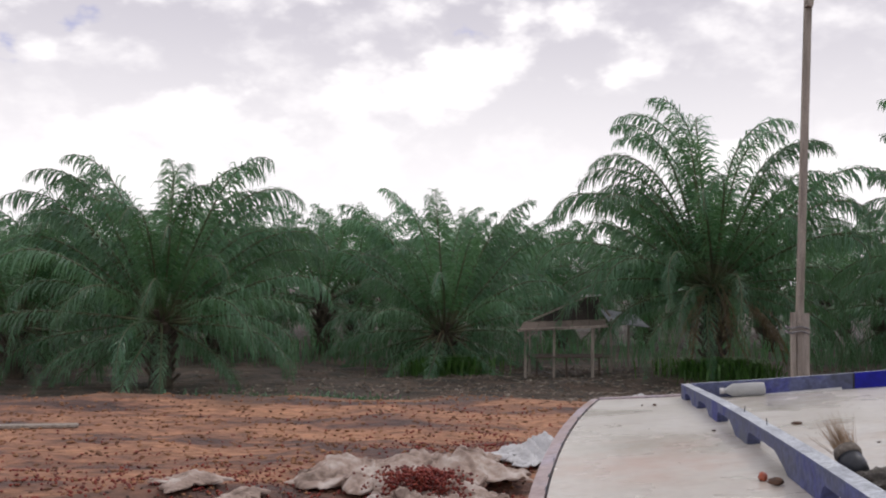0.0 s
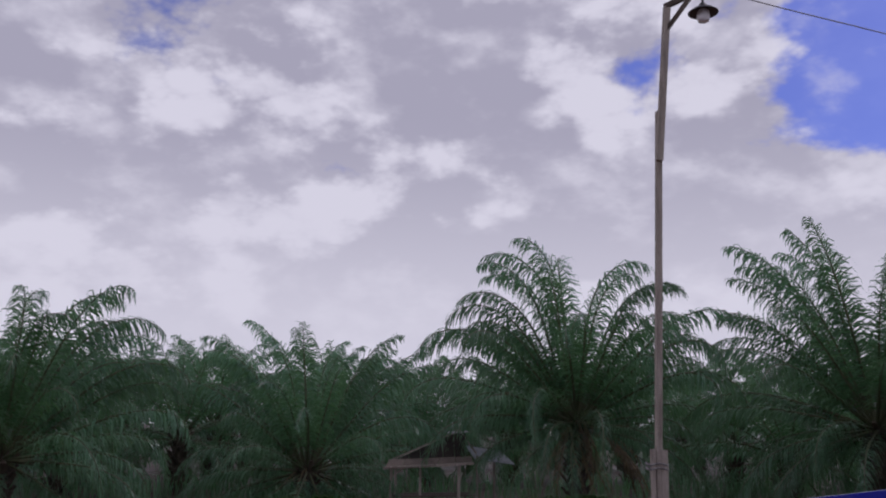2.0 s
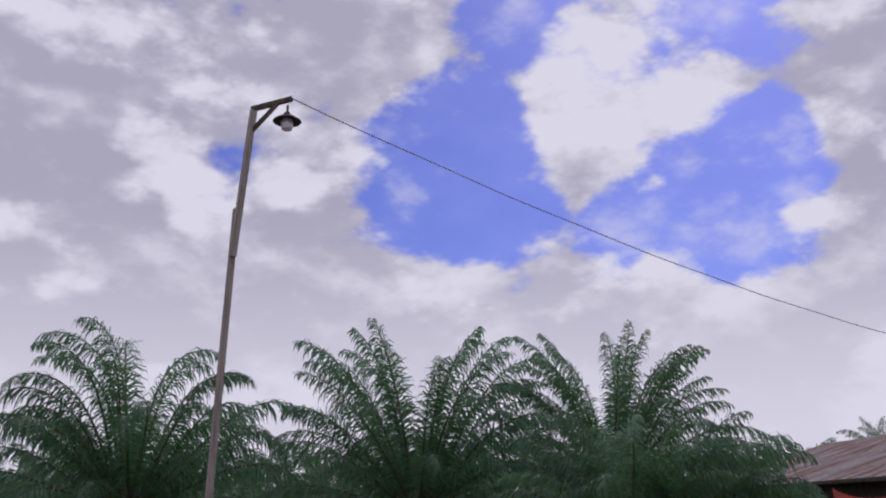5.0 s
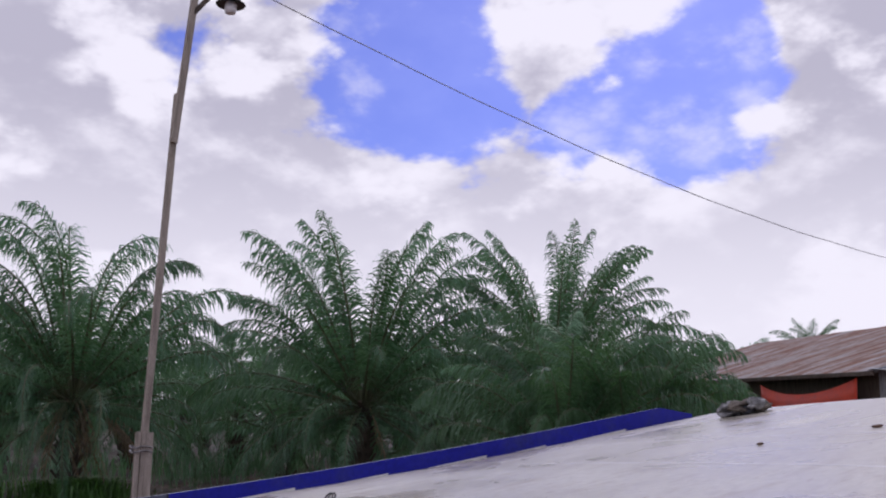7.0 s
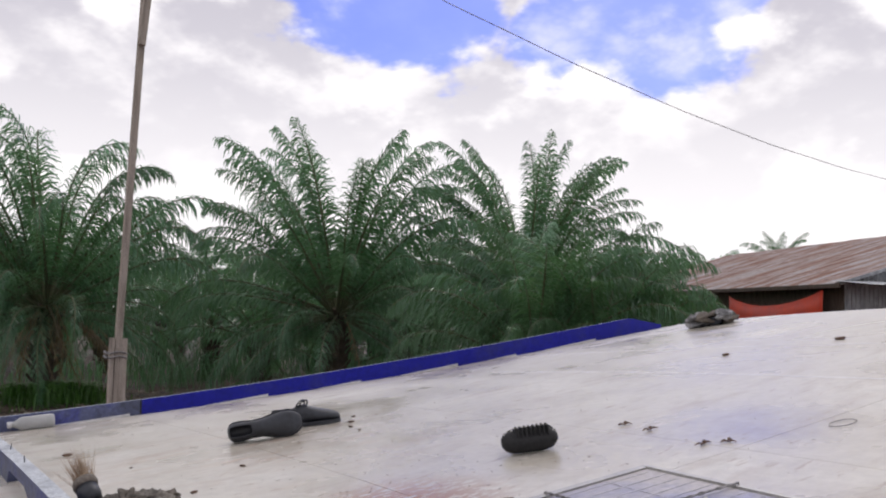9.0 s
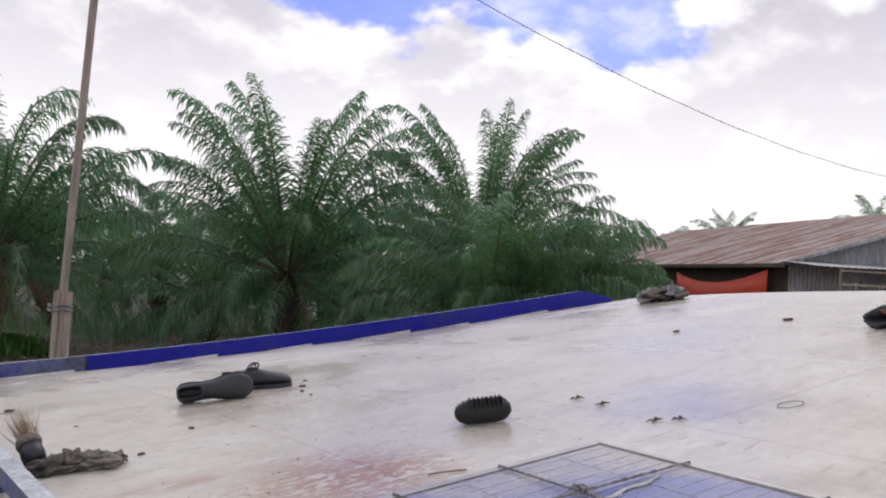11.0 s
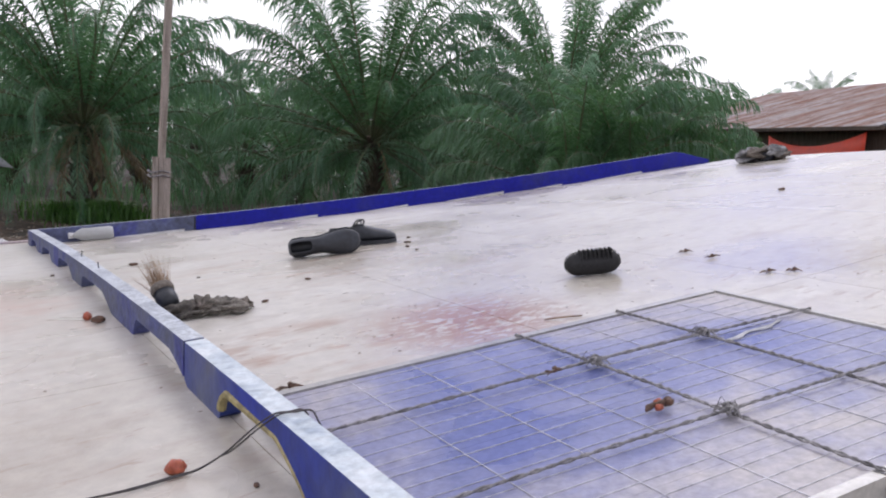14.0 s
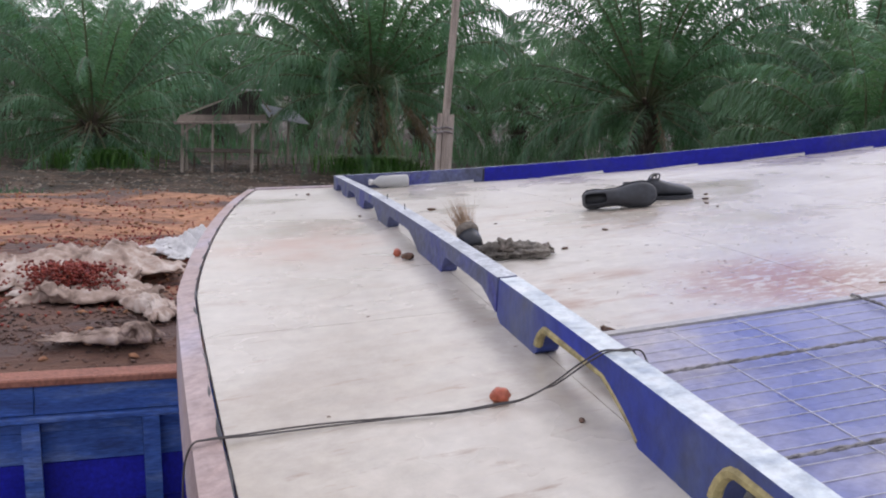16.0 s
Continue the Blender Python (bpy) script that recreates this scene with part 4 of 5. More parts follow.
def brush():
    m = frame_at(1.22, 3.045, 122, 0.0)
    e = thing_on("scrubbing_brush", m, "black oval scrubbing brush with stiff bristles", "brush")
    bm = bmesh.new()
    secs = []
    for k in range(13):
        s = k / 12
        x = 0.175 * s
        r = max(0.12, 1 - abs(2 * s - 1) ** 5) ** 0.5
        secs.append([(x, 0.036 * r * math.cos(a), 0.037 + 0.036 * r * math.sin(a)) for a in (2 * math.pi * q / 14 for q in range(14))])
    loft(bm, secs)
    part("brush_body", bm, BRISTLE, e, "", True)
    rr = random.Random(4)
    bm = bmesh.new()
    for k in range(900):
        s, a = rr.random(), rr.uniform(0, 2 * math.pi)
        r = max(0.12, 1 - abs(2 * s - 1) ** 5) ** 0.5
        o = Vector((0, math.cos(a), math.sin(a)))
        b = Vector((0.175 * s, 0.036 * r * o.y, 0.040 + 0.034 * r * o.z))
        if b.z < 0.01:
            continue
        q = b + o * rr.uniform(0.003, 0.008) + Vector((rr.uniform(-0.003, 0.003), 0, 0))
        t = Vector((0.0012, 0, 0))
        v = [bm.verts.new(c) for c in (b - t, b + t, q)]
        bm.faces.new(v)
    part("bristles", bm, BRISTLE, e)
    for k in range(8):
        bm = bmesh.new()
        x = 0.045 + 0.0135 * k
        box(bm, (x, -0.034, 0.050), (x + 0.006, 0.008, 0.083), 0.002)
        part("bristle_tuft", bm, BRISTLE, e)


brush()


def bottle():
    m = frame_at(0.17, 0.055, 97, 0.037)
    e = thing_on("plastic_bottle", m, "empty translucent white plastic bottle lying by the rim", "bottle")
    bm = bmesh.new()
    prof = ((0.0, 0.0), (0.0, 0.013), (0.028, 0.014), (0.034, 0.018), (0.060, 0.033), (0.075, 0.036), (0.10, 0.034), (0.13, 0.036), (0.215, 0.036), (0.225, 0.032), (0.226, 0.0))
    loft(bm, [[(x, max(r, 0.001) * math.cos(a), max(r, 0.001) * math.sin(a)) for a in (2 * math.pi * q / 18 for q in range(18))] for x, r in prof])
    part("bottle_body", bm, PLASTIC, e, "", True)
    bm = bmesh.new()
    loft(bm, [[(x, 0.0165 * math.cos(a), 0.0165 * math.sin(a)) for a in (2 * math.pi * q / 12 for q in range(12))] for x in (-0.004, 0.018)])
    part("bottle_cap", bm, SACK_WHITE, e, "white screw cap")


bottle()


def crumple(name, m, sx, sy, sz, mat, label, category, seed, parts=3):
    """Creased cloth: twisted, ridged rolls lying over one another."""
    e = thing_on(name, m, label, category)
    rr = random.Random(seed)
    for k in range(parts):
        bm = bmesh.new()
        f = (k + 0.5) / parts - 0.5
        a0 = rr.uniform(-0.5, 0.5) + (0.9 if k % 2 else -0.3)
        length = sx * rr.uniform(0.5, 0.75)
        c = Vector((f * sx * 0.8, rr.uniform(-0.22, 0.22) * sy, 0))
        d = Vector((math.cos(a0), math.sin(a0) * sy / sx * 1.6, 0))
        rad = sz * rr.uniform(0.36, 0.5)
        ridges, tw, ph = rr.randint(4, 6), rr.uniform(3, 7), rr.uniform(0, 6)
        sections = []
        for q in range(53):
            s = q / 52
            env = math.sin(math.pi * min(max(s, 0.02), 0.98)) ** 0.4
            bow = Vector((-d.y, d.x, 0)) * math.sin(s * 4 + ph) * sy * 0.16
            o = c + d * (s - 0.5) * length + bow
            ring = []
            for w in range(48):
                th = 2 * math.pi * w / 48
                g = Vector((s * 3.2 + seed + 0.3 * math.sin(3 * th), math.cos(th) * 1.3, math.sin(th) * 1.3 + k))
                crease = 0.24 * (1 - 4 * abs(noise.noise(g * 1.1))) + 0.05 * (1 - 4 * abs(noise.noise(g * 2.9)))
                r = rad * env * (0.78 + 0.27 * math.sin(ridges * th + tw * s + ph) + crease)
                lift = rad * 0.7 + (sz * 0.3 if k % 3 == 1 else 0)
                ring.append((o.x + -d.y / d.length * r * math.cos(th) * 1.5, o.y + d.x / d.length * r * math.cos(th) * 1.5, max(0.001, lift + r * math.sin(th))))
            sections.append(ring)
        loft(bm, sections)
        part("cloth_fold", bm, mat[k % len(mat)] if isinstance(mat, tuple) else mat, e, "", True)
    return e


crumple("floor_rag", frame_at(0.225, 2.66, 112), 0.25, 0.085, 0.062, (RAG_OLIVE, RAG), "crumpled olive grey rag beside the broom", "rag", 3, 4)
crumple("old_cloth", frame_at(4.62, 0.86, 150), 0.31, 0.20, 0.115, (RAG_PALE, RAG, RUBBER, RAG_PALE), "heap of grey crumpled cloth on the roof", "cloth", 5, 6)
crumple("cloth_bundle", frame_at(3.52, 3.34, 150), 0.40, 0.26, 0.125, (RUBBER, RAG_RED, RAG_RED, RAG_RED, RAG_PALE), "bundle of faded red and black cloth on the roof", "cloth", 8, 8)


def broom():
    m = frame_at(0.115, 2.60, 10, 0.0)
    e = thing_on("hand_broom", m, "short hand broom with frayed straw and black socket", "broom")
    ax = Vector((0.62, 0.10, 0.55)).normalized()
    bm = bmesh.new()
    b = Vector((0.0, 0, 0.033))
    tube(bm, [b - ax * 0.005, b + ax * 0.02, b + ax * 0.055], [0.030, 0.033, 0.030], 14)
    part("socket", bm, RUBBER, e, "black rubber socket", True)
    bm = bmesh.new()
    tube(bm, [b + ax * 0.05, b + ax * 0.062, b + ax * 0.075], [0.033, 0.036, 0.033], 14)
    part("binding", bm, RAG, e, "cloth binding", True)
    rr = random.Random(9)
    bm = bmesh.new()
    for k in range(230):
        o = Vector((rr.gauss(0, 1), rr.gauss(0, 1), rr.gauss(0, 1)))
        o = (o - ax * o.dot(ax))
        p0 = b + ax * 0.06 + o.normalized() * rr.uniform(0, 0.026)
        p1 = p0 + ax * rr.uniform(0.08, 0.15) + o * rr.uniform(0.006, 0.024)
        t = Vector((rr.uniform(-1, 1), rr.uniform(-1, 1), rr.uniform(-1, 1))).normalized() * 0.0012
        v = [bm.verts.new(c) for c in (p0 - t, p0 + t, p1)]
        bm.faces.new(v)
    part("straw", bm, BROOM, e, "dry brown broom straw")


broom()


def solar_panel():
    u0, u1, v0, v1 = 0.06, 1.25, 3.63, 4.53
    e = thing("solar_panel", (0, 0, 0), "dusty blue solar panel lashed down with rope", "solar panel")

    def at(u, v, h):
        # flat plane resting on the roof
        c = [on_roof(a, b) for a, b in ((u0, v0), (u1, v0), (u0, v1))]
        s, t = (u - u0) / (u1 - u0), (v - v0) / (v1 - v0)
        p = c[0] + (c[1] - c[0]) * s + (c[2] - c[0]) * t
        return p + Vector((0, 0, h))

    for a, b in (((u0, v0), (u1, v0)), ((u0, v1), (u1, v1)), ((u0, v0), (u0, v1)), ((u1, v0), (u1, v1))):
        bm = bmesh.new()
        beam(bm, at(*a, 0.022), at(*b, 0.022), 0.022, 0.036)
        part("panel_frame", bm, FRAME, e)
    bm = bmesh.new()
    f = bm.faces.new([bm.verts.new(at(u, v, 0.034)) for u, v in ((u0, v1), (u1, v1), (u1, v0), (u0, v0))])
    q = bmesh.ops.extrude_face_region(bm, geom=[f])
    bmesh.ops.translate(bm, verts=[x for x in q["geom"] if isinstance(x, bmesh.types.BMVert)], vec=(0, 0, -0.012))
    part("backing_sheet", bm, CELL_LINE, e)
    nu, nv, g = 8, 6, 0.0002
    du, dv = (u1 - u0 - 0.03) / nu, (v1 - v0 - 0.03) / nv
    for i in range(nu):
        for j in range(nv):
            a, b = u0 + 0.015 + du * i, v0 + 0.015 + dv * j
            bm = bmesh.new()
            top = [bm.verts.new(at(u, v, 0.0365)) for u, v in ((a + g, b + dv - g), (a + du - g, b + dv - g), (a + du - g, b + g), (a + g, b + g))]
            low = [bm.verts.new(w.co - Vector((0, 0, 0.003))) for w in top]
            bm.faces.new(top)
            for k in range(4):
                bm.faces.new((top[(k + 1) % 4], top[k], low[k], low[(k + 1) % 4]))
            part("solar_cell", bm, CELLS, e)
    for i in range(1, nu):
        bm = bmesh.new()
        beam(bm, at(u0 + 0.015 + du * i, v0 + 0.015, 0.0373), at(u0 + 0.015 + du * i, v1 - 0.015, 0.0373), 0.0018, 0.001)
        part("cell_seam", bm, CELL_LINE, e)
    for j in range(nv):
        for k in (0.17, 0.5, 0.83):
            v = v0 + 0.015 + dv * (j + k)
            bm = bmesh.new()
            beam(bm, at(u0 + 0.02, v, 0.0372), at(u1 - 0.02, v, 0.0372), 0.0012, 0.001)
            part("busbar", bm, CELL_LINE, e)
    rr = random.Random(12)

    def rope(name, ends, lift):
        e2 = thing(name, tuple(at(*ends[0], 0.05)), "frayed old grey rope tied across the solar panel", "rope", "ropes over the solar panel")
        o = at(*ends[0], 0.05)
        for k in (0, 1):
            bm = bmesh.new()
            pts = []
            for q in range(121):
                s = q / 120
                u, v = (ends[0][i] + (ends[1][i] - ends[0][i]) * s for i in (0, 1))
                wob = 0.0012 * math.sin(q * 0.3 + k * 3)
                h = 0.044 + lift * math.sin(math.pi * s) + 0.0017 * math.sin(q * 1.1 + math.pi * k)
                if q in (0, 120):
                    h = 0.01
                pts.append(at(u + (0.0021 * math.cos(q * 1.1 + math.pi * k) + wob) * (abs(ends[1][1] - ends[0][1]) > 0.3), v + (0.0021 * math.cos(q * 1.1 + math.pi * k) + wob) * (abs(ends[1][0] - ends[0][0]) > 0.3), h) - o)
            tube(bm, pts, 0.0020, 6)
            part("strand", bm, ROPE, e2, "", True)

    bm = bmesh.new()
    tube(bm, [at(0.945 + 0.19 * k / 8, 3.955 + 0.006 * math.sin(k * 1.4) - 0.02 * k / 8, 0.040) for k in range(9)], [0.002 + 0.003 * abs(math.sin(k * 0.9)) for k in range(9)], 5)
    tagged(mesh_object("plastic_strip", bm, SACK_WHITE), "torn white plastic strip lying on the solar panel", "plastic strip")
    rope("tie_rope", ((0.64, v0 - 0.015), (0.64, v1 + 0.015)), 0.002)
    rope("tie_rope", ((0.93, v0 - 0.015), (0.93, v1 + 0.015)), 0.002)
    rope("tie_rope", ((0.03, 3.885), (u1 + 0.015, 3.915)), 0.006)
    rope("tie_rope", ((0.03, 4.235), (u1 + 0.015, 4.265)), 0.006)
    for u, v in ((0.64, 4.25), (0.93, 3.905), (0.64, 3.90)):
        o = at(u, v, 0.050)
        k2 = thing("rope_knot", tuple(o), "frayed knot where two ropes cross", "knot", "ropes over the solar panel")
        bm = bmesh.new()
        for q in range(3):
            tube(bm, [Vector((0.014 * math.cos(a + q), 0.011 * math.sin(a * 1.0 + q * 2), 0.002 + 0.006 * math.sin(2 * a + q))) for a in (2 * math.pi * w / 14 for w in range(14))], 0.003, 5)
        for q in range(26):
            d = Vector((rr.gauss(0, 1), rr.gauss(0, 1), rr.uniform(0, 0.4))).normalized() * rr.uniform(0.015, 0.04)
            tube(bm, [Vector((0, 0, 0.003)), d * 0.6 + Vector((0, 0, 0.004)), d + Vector((0, 0, -0.006 - d.z))], 0.0008, 3)
        part("knot_coil", bm, ROPE, k2)


solar_panel()


def cable():
    bm = bmesh.new()
    base = [(-0.662, 3.91, -0.42), (-0.668, 3.87, -0.14), (-0.671, 3.84, -0.035), (-0.660, 3.822, 0.006), (-0.635, 3.814, 0.010), (-0.58, 3.806, 0.007), (-0.46, 3.798, 0.004), (-0.33, 3.815, 0.004), (-0.24, 3.828, 0.004), (-0.165, 3.822, 0.004),
            (-0.125, 3.824, 0.008), (-0.085, 3.846, 0.036), (-0.052, 3.874, 0.074), (-0.024, 3.897, 0.100), (0.0, 3.905, 0.1015), (0.024, 3.91, 0.100), (0.036, 3.92, 0.075), (0.05, 3.945, 0.043)]
    ob = thing("power_cable", tuple(on_roof(-0.6, 3.8)), "twin dark cable running over the deck and rail", "cable")
    o = on_roof(-0.6, 3.8)
    for k in (0, 1):
        bm = bmesh.new()
        pts = []
        for i in range(len(base) - 1):
            c = [Vector(base[min(max(i + j, 0), len(base) - 1)]) for j in (-1, 0, 1, 2)]
            for q in range(8):
                s = q / 8
                w = 0.5 * (2 * c[1] + (c[2] - c[0]) * s + (2 * c[0] - 5 * c[1] + 4 * c[2] - c[3]) * s * s + (3 * c[1] - c[0] - 3 * c[2] + c[3]) * s ** 3)
                pts.append(on_roof(w.x + 0.008 * k * (w.z > 0.03), w.y + 0.013 * k * (0.55 + 0.75 * math.sin(w.x * 11 + 0.6)), w.z + 0.0015 * k) - o)
        tube(bm, pts, 0.0017, 6)
        part("cable_strand", bm, CABLE, ob, "", True)


cable()


def blob(name, m, size, mat, label, category, seed, group=""):
    bm = bmesh.new()
    bmesh.ops.create_icosphere(bm, subdivisions=3, radius=1.0)
    for v in bm.verts:
        v.co *= 1 + 0.28 * noise.noise(v.co * 1.6 + Vector((seed * 5.0, 0, 0))) + 0.1 * noise.noise(v.co * 5 + Vector((seed, 0, 0)))
        v.co = Vector((v.co.x * size[0], v.co.y * size[1], v.co.z * size[2] + size[2] * 0.9))
    ob = mesh_object(name, bm, mat, smooth=True)
    ob.matrix_basis = m
    return tagged(ob, label, category, group)


NUT = material("husk_brown", ((0.06, 0.035, 0.025), (0.17, 0.09, 0.055)), 30, 120, (0.6, 0.8), 0.4)
NUT_RED = material("ripe_fruit_skin", ((0.30, 0.06, 0.03), (0.42, 0.12, 0.06)), 30, 90, (0.3, 0.5), 0.2)
blob("palm_fruit", frame_at(-0.155, 3.80, 120), (0.017, 0.014, 0.013), NUT_RED, "single ripe orange-red palm fruit on the deck", "fruit", 1)
blob("palm_husk", frame_at(-0.075, 2.53, 130), (0.019, 0.014, 0.012), NUT, "dark brown palm husk by the rail", "husk", 2)
blob("palm_husk", frame_at(-0.095, 2.46, 60), (0.014, 0.012, 0.013), NUT_RED, "reddish brown palm husk by the rail", "husk", 3)
for k, (u, v, r) in enumerate(((-0.2, 0.33, 0.022), (-0.26, 0.30, 0.012), (0.40, 2.61, 0.015), (0.24, 1.41, 0.022), (0.64, 2.35, 0.014), (-0.06, 3.93, 0.010), (-0.075, 1.45, 0.012), (0.36, 1.98, 0.008), (1.28, 1.86, 0.016), (1.22, 1.98, 0.014), (1.2, 2.1, 0.012), (1.36, 1.72, 0.013), (3.09, 2.28, 0.022), (3.5, 2.62, 0.03))):
    blob("debris", frame_at(u, v, 40 * k), (r * 0.9, r * 0.45, r * 0.25), NUT, "small dark scrap of bark on the roof", "debris", 10 + k, "scraps on the roof")
for k, (u, v, b) in enumerate(((1.61, 3.49, 100), (1.70, 3.06, 125), (1.68, 3.2, 110), (1.66, 3.53, 140), (0.15, 3.50, 90), (0.54, 3.90, 100))):
    m = frame_at(u, v, b, 0.002 if k < 5 else 0.047)
    bm = bmesh.new()
    rr = random.Random(60 + k)
    for q in range(4):
        a = rr.uniform(-0.6, 0.6) + (math.pi if q % 2 else 0)
        d = Vector((math.cos(a), math.sin(a), 0)) * rr.uniform(0.012, 0.035)
        tube(bm, [(0, 0, 0.002), d * 0.5 + Vector((0, 0, 0.006)), d + Vector((0, 0, 0.002))], [0.002, 0.003, 0.001], 5)
    bmesh.ops.create_icosphere(bm, subdivisions=1, radius=0.007, matrix=Matrix.Translation((0.008, 0.006, 0.005)))
    ob = mesh_object("dry_leaf", bm, NUT)
    ob.matrix_basis = m
    tagged(ob, "curled dry brown leaf scrap", "leaf", "scraps on the roof")


def dried_stalk():
    """A shrivelled red-brown fruit spikelet lying on the solar panel."""
    m = frame_at(0.569, 4.161, 95, 0.040)
    e = thing_on("fruit_spikelet", m, "shrivelled red-brown palm fruit spikelet on the solar panel", "fruit")
    rr = random.Random(41)
    bm = bmesh.new()
    tube(bm, [(-0.030, 0, 0.006), (-0.01, 0.004, 0.010), (0.012, -0.003, 0.009), (0.032, 0.002, 0.005)], [0.003, 0.005, 0.005, 0.002], 6)
    part("stalk", bm, NUT, e)
    for k in range(9):
        bm = bmesh.new()
        bmesh.ops.create_icosphere(bm, subdivisions=2, radius=1.0)
        c = Vector((rr.uniform(-0.024, 0.026), rr.uniform(-0.012, 0.012), rr.uniform(0.006, 0.014)))
        for v in bm.verts:
            q = v.co * (1 + 0.3 * noise.noise(v.co * 2 + c * 90))
            v.co = c + Vector((q.x * 0.009, q.y * 0.006, q.z * 0.006))
        part("fruitlet", bm, NUT_RED if k % 3 == 0 else NUT, e, "", True)


dried_stalk()


def roof_litter():
    """Grit, straw ends and flakes lying about on the paint."""
    rr = random.Random(77)
    vs, fs = [], []
    for k in range(300):
        if k < 110:
            u, v = rr.gauss(0.75, 0.35), rr.gauss(3.15, 0.35)
        elif k < 170:
            u, v = rr.gauss(1.15, 0.3), rr.gauss(1.9, 0.35)
        else:
            u, v = rr.uniform(-0.6, 3.8), rr.uniform(0.1, 4.6)
        if u > -0.62 and v > 0.05 and not (u > 0.0 and v > 3.58 and u < 1.3):
            m = frame_at(u, v, rr.uniform(70, 150), 0.0005)
            a, b = rr.uniform(0.0015, 0.007), rr.uniform(0.0007, 0.0018)
            n = len(vs)
            vs += [tuple(m @ Vector(c)) for c in ((-a, 0, 0), (0, -b, 0.0), (a, 0, 0), (0, b, 0.0), (0, 0, b))]
            fs += [(n, n + 1, n + 4), (n + 1, n + 2, n + 4), (n + 2, n + 3, n + 4), (n + 3, n, n + 4)]
    me = bpy.data.meshes.new("roof_litter")
    me.from_pydata(vs, [], fs)
    me.materials.append(NUT)
    tagged(new("roof_litter", me), "fine brown grit and straw scattered over the roof", "litter", kind="stuff")


roof_litter()
bm = bmesh.new()
tube(bm, [on_roof(0.86, 3.43, 0.004), on_roof(0.90, 3.45, 0.006), on_roof(0.95, 3.47, 0.004)], 0.0022, 5)
tagged(mesh_object("twig", bm, BROOM), "thin straight straw lying on the roof", "twig")
bm = bmesh.new()
tube(bm, [on_roof(1.98 + 0.05 * math.cos(a), 3.68 + 0.03 * math.sin(a), 0.003) for a in (2 * math.pi * k / 20 for k in range(21))], 0.0011, 5)
tagged(mesh_object("wire_ring", bm, CABLE), "thin dark wire ring lying on the roof", "ring")


# ---------------------------------------------------------------- shelter under the palms
def shelter():
    gz = -3.03
    e = thing("rest_shelter", (4.0, 30.9, gz), "open timber shelter with low sheet roof and bench", "shelter")
    o = Vector((4.0, 30.9, gz))

    def L3(x, y, z):
        return Vector((x, y, z)) - o

    for x, y, top, w in ((2.78, 30.4, -1.38, 0.09), (4.98, 30.15, -1.3, 0.09), (3.0, 31.2, -1.24, 0.08), (5.9, 31.8, -1.1, 0.08), (3.75, 30.5, -1.3, 0.07), (6.6, 32.3, -1.3, 0.07)):
        bm = bmesh.new()
        beam(bm, L3(x, y, gz - 0.15), L3(x + 0.02, y, top), w, w)
        part("post", bm, POLE_WOOD, e)
    bm = bmesh.new()
    beam(bm, L3(2.8, 30.38, -1.75), L3(3.25, 30.36, -1.42), 0.05, 0.05)
    part("knee_brace", bm, POLE_WOOD, e)

    def sheet(name, pts, mat, t=0.03, label=""):
        bm = bmesh.new()
        vs = [bm.verts.new(L3(*p)) for p in pts]
        f = bm.faces.new(vs)
        r = bmesh.ops.extrude_face_region(bm, geom=[f])
        bmesh.ops.translate(bm, verts=[x for x in r["geom"] if isinstance(x, bmesh.types.BMVert)], vec=(0, 0, -t))
        bmesh.ops.recalc_face_normals(bm, faces=bm.faces)
        part(name, bm, mat, e, label)

    for k in range(5):
        a, b = k / 5, (k + 0.97) / 5
        sheet("roof_board", [(2.55 + 2.9 * a, 30.05, -1.44 + 0.14 * a), (2.55 + 2.9 * b, 30.05, -1.44 + 0.14 * b), (2.75 + 2.8 * b, 30.75, -1.20 + 0.12 * b), (2.75 + 2.8 * a, 30.75, -1.20 + 0.12 * a)], THATCH)
    # steep dark gable end, underside shade put into its colour, pale edge along its slope
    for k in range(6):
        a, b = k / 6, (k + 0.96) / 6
        sheet("gable_board", [(3.05 + 2.3 * a, 30.85, -1.22), (3.05 + 2.3 * b, 30.85, -1.22), (3.05 + 2.3 * b, 31.0, -1.20 + 0.92 * min(1.0, 1.12 * b)), (3.05 + 2.3 * a, 31.0, -1.20 + 0.92 * min(1.0, 1.12 * a))], GABLE_SHADE)
    bm = bmesh.new()
    beam(bm, L3(2.85, 30.9, -1.22), L3(5.15, 30.98, -0.24), 0.06, 0.05)
    part("verge_board", bm, POLE_WOOD, e, "grey board along the roof slope")
    bm = bmesh.new()
    beam(bm, L3(5.15, 30.98, -0.24), L3(5.75, 31.1, -1.0), 0.06, 0.05)
    part("verge_board", bm, POLE_WOOD, e)
    sheet("ridge_cap", [(4.75, 30.9, -0.31), (5.45, 30.9, -0.27), (5.45, 31.4, -0.25), (4.75, 31.4, -0.29)], SACK_WHITE, 0.03, "pale sheet laid on the ridge")
    for k in range(4):
        a, b = k / 4, (k + 0.96) / 4
        sheet("zinc_sheet", [(5.85 + 1.45 * a, 31.9, -1.22 - 0.18 * a), (5.85 + 1.45 * b, 31.9, -1.22 - 0.18 * b), (5.7 + 1.3 * b, 32.9, -0.78 - 0.2 * b), (5.7 + 1.3 * a, 32.9, -0.78 - 0.2 * a)], ZINC, 0.02, "grey corrugated zinc roof sheet")
    bm = bmesh.new()
    beam(bm, L3(2.5, 30.1, -1.45), L3(5.5, 30.05, -1.29), 0.05, 0.08)
    part("eave_beam", bm, POLE_WOOD, e)
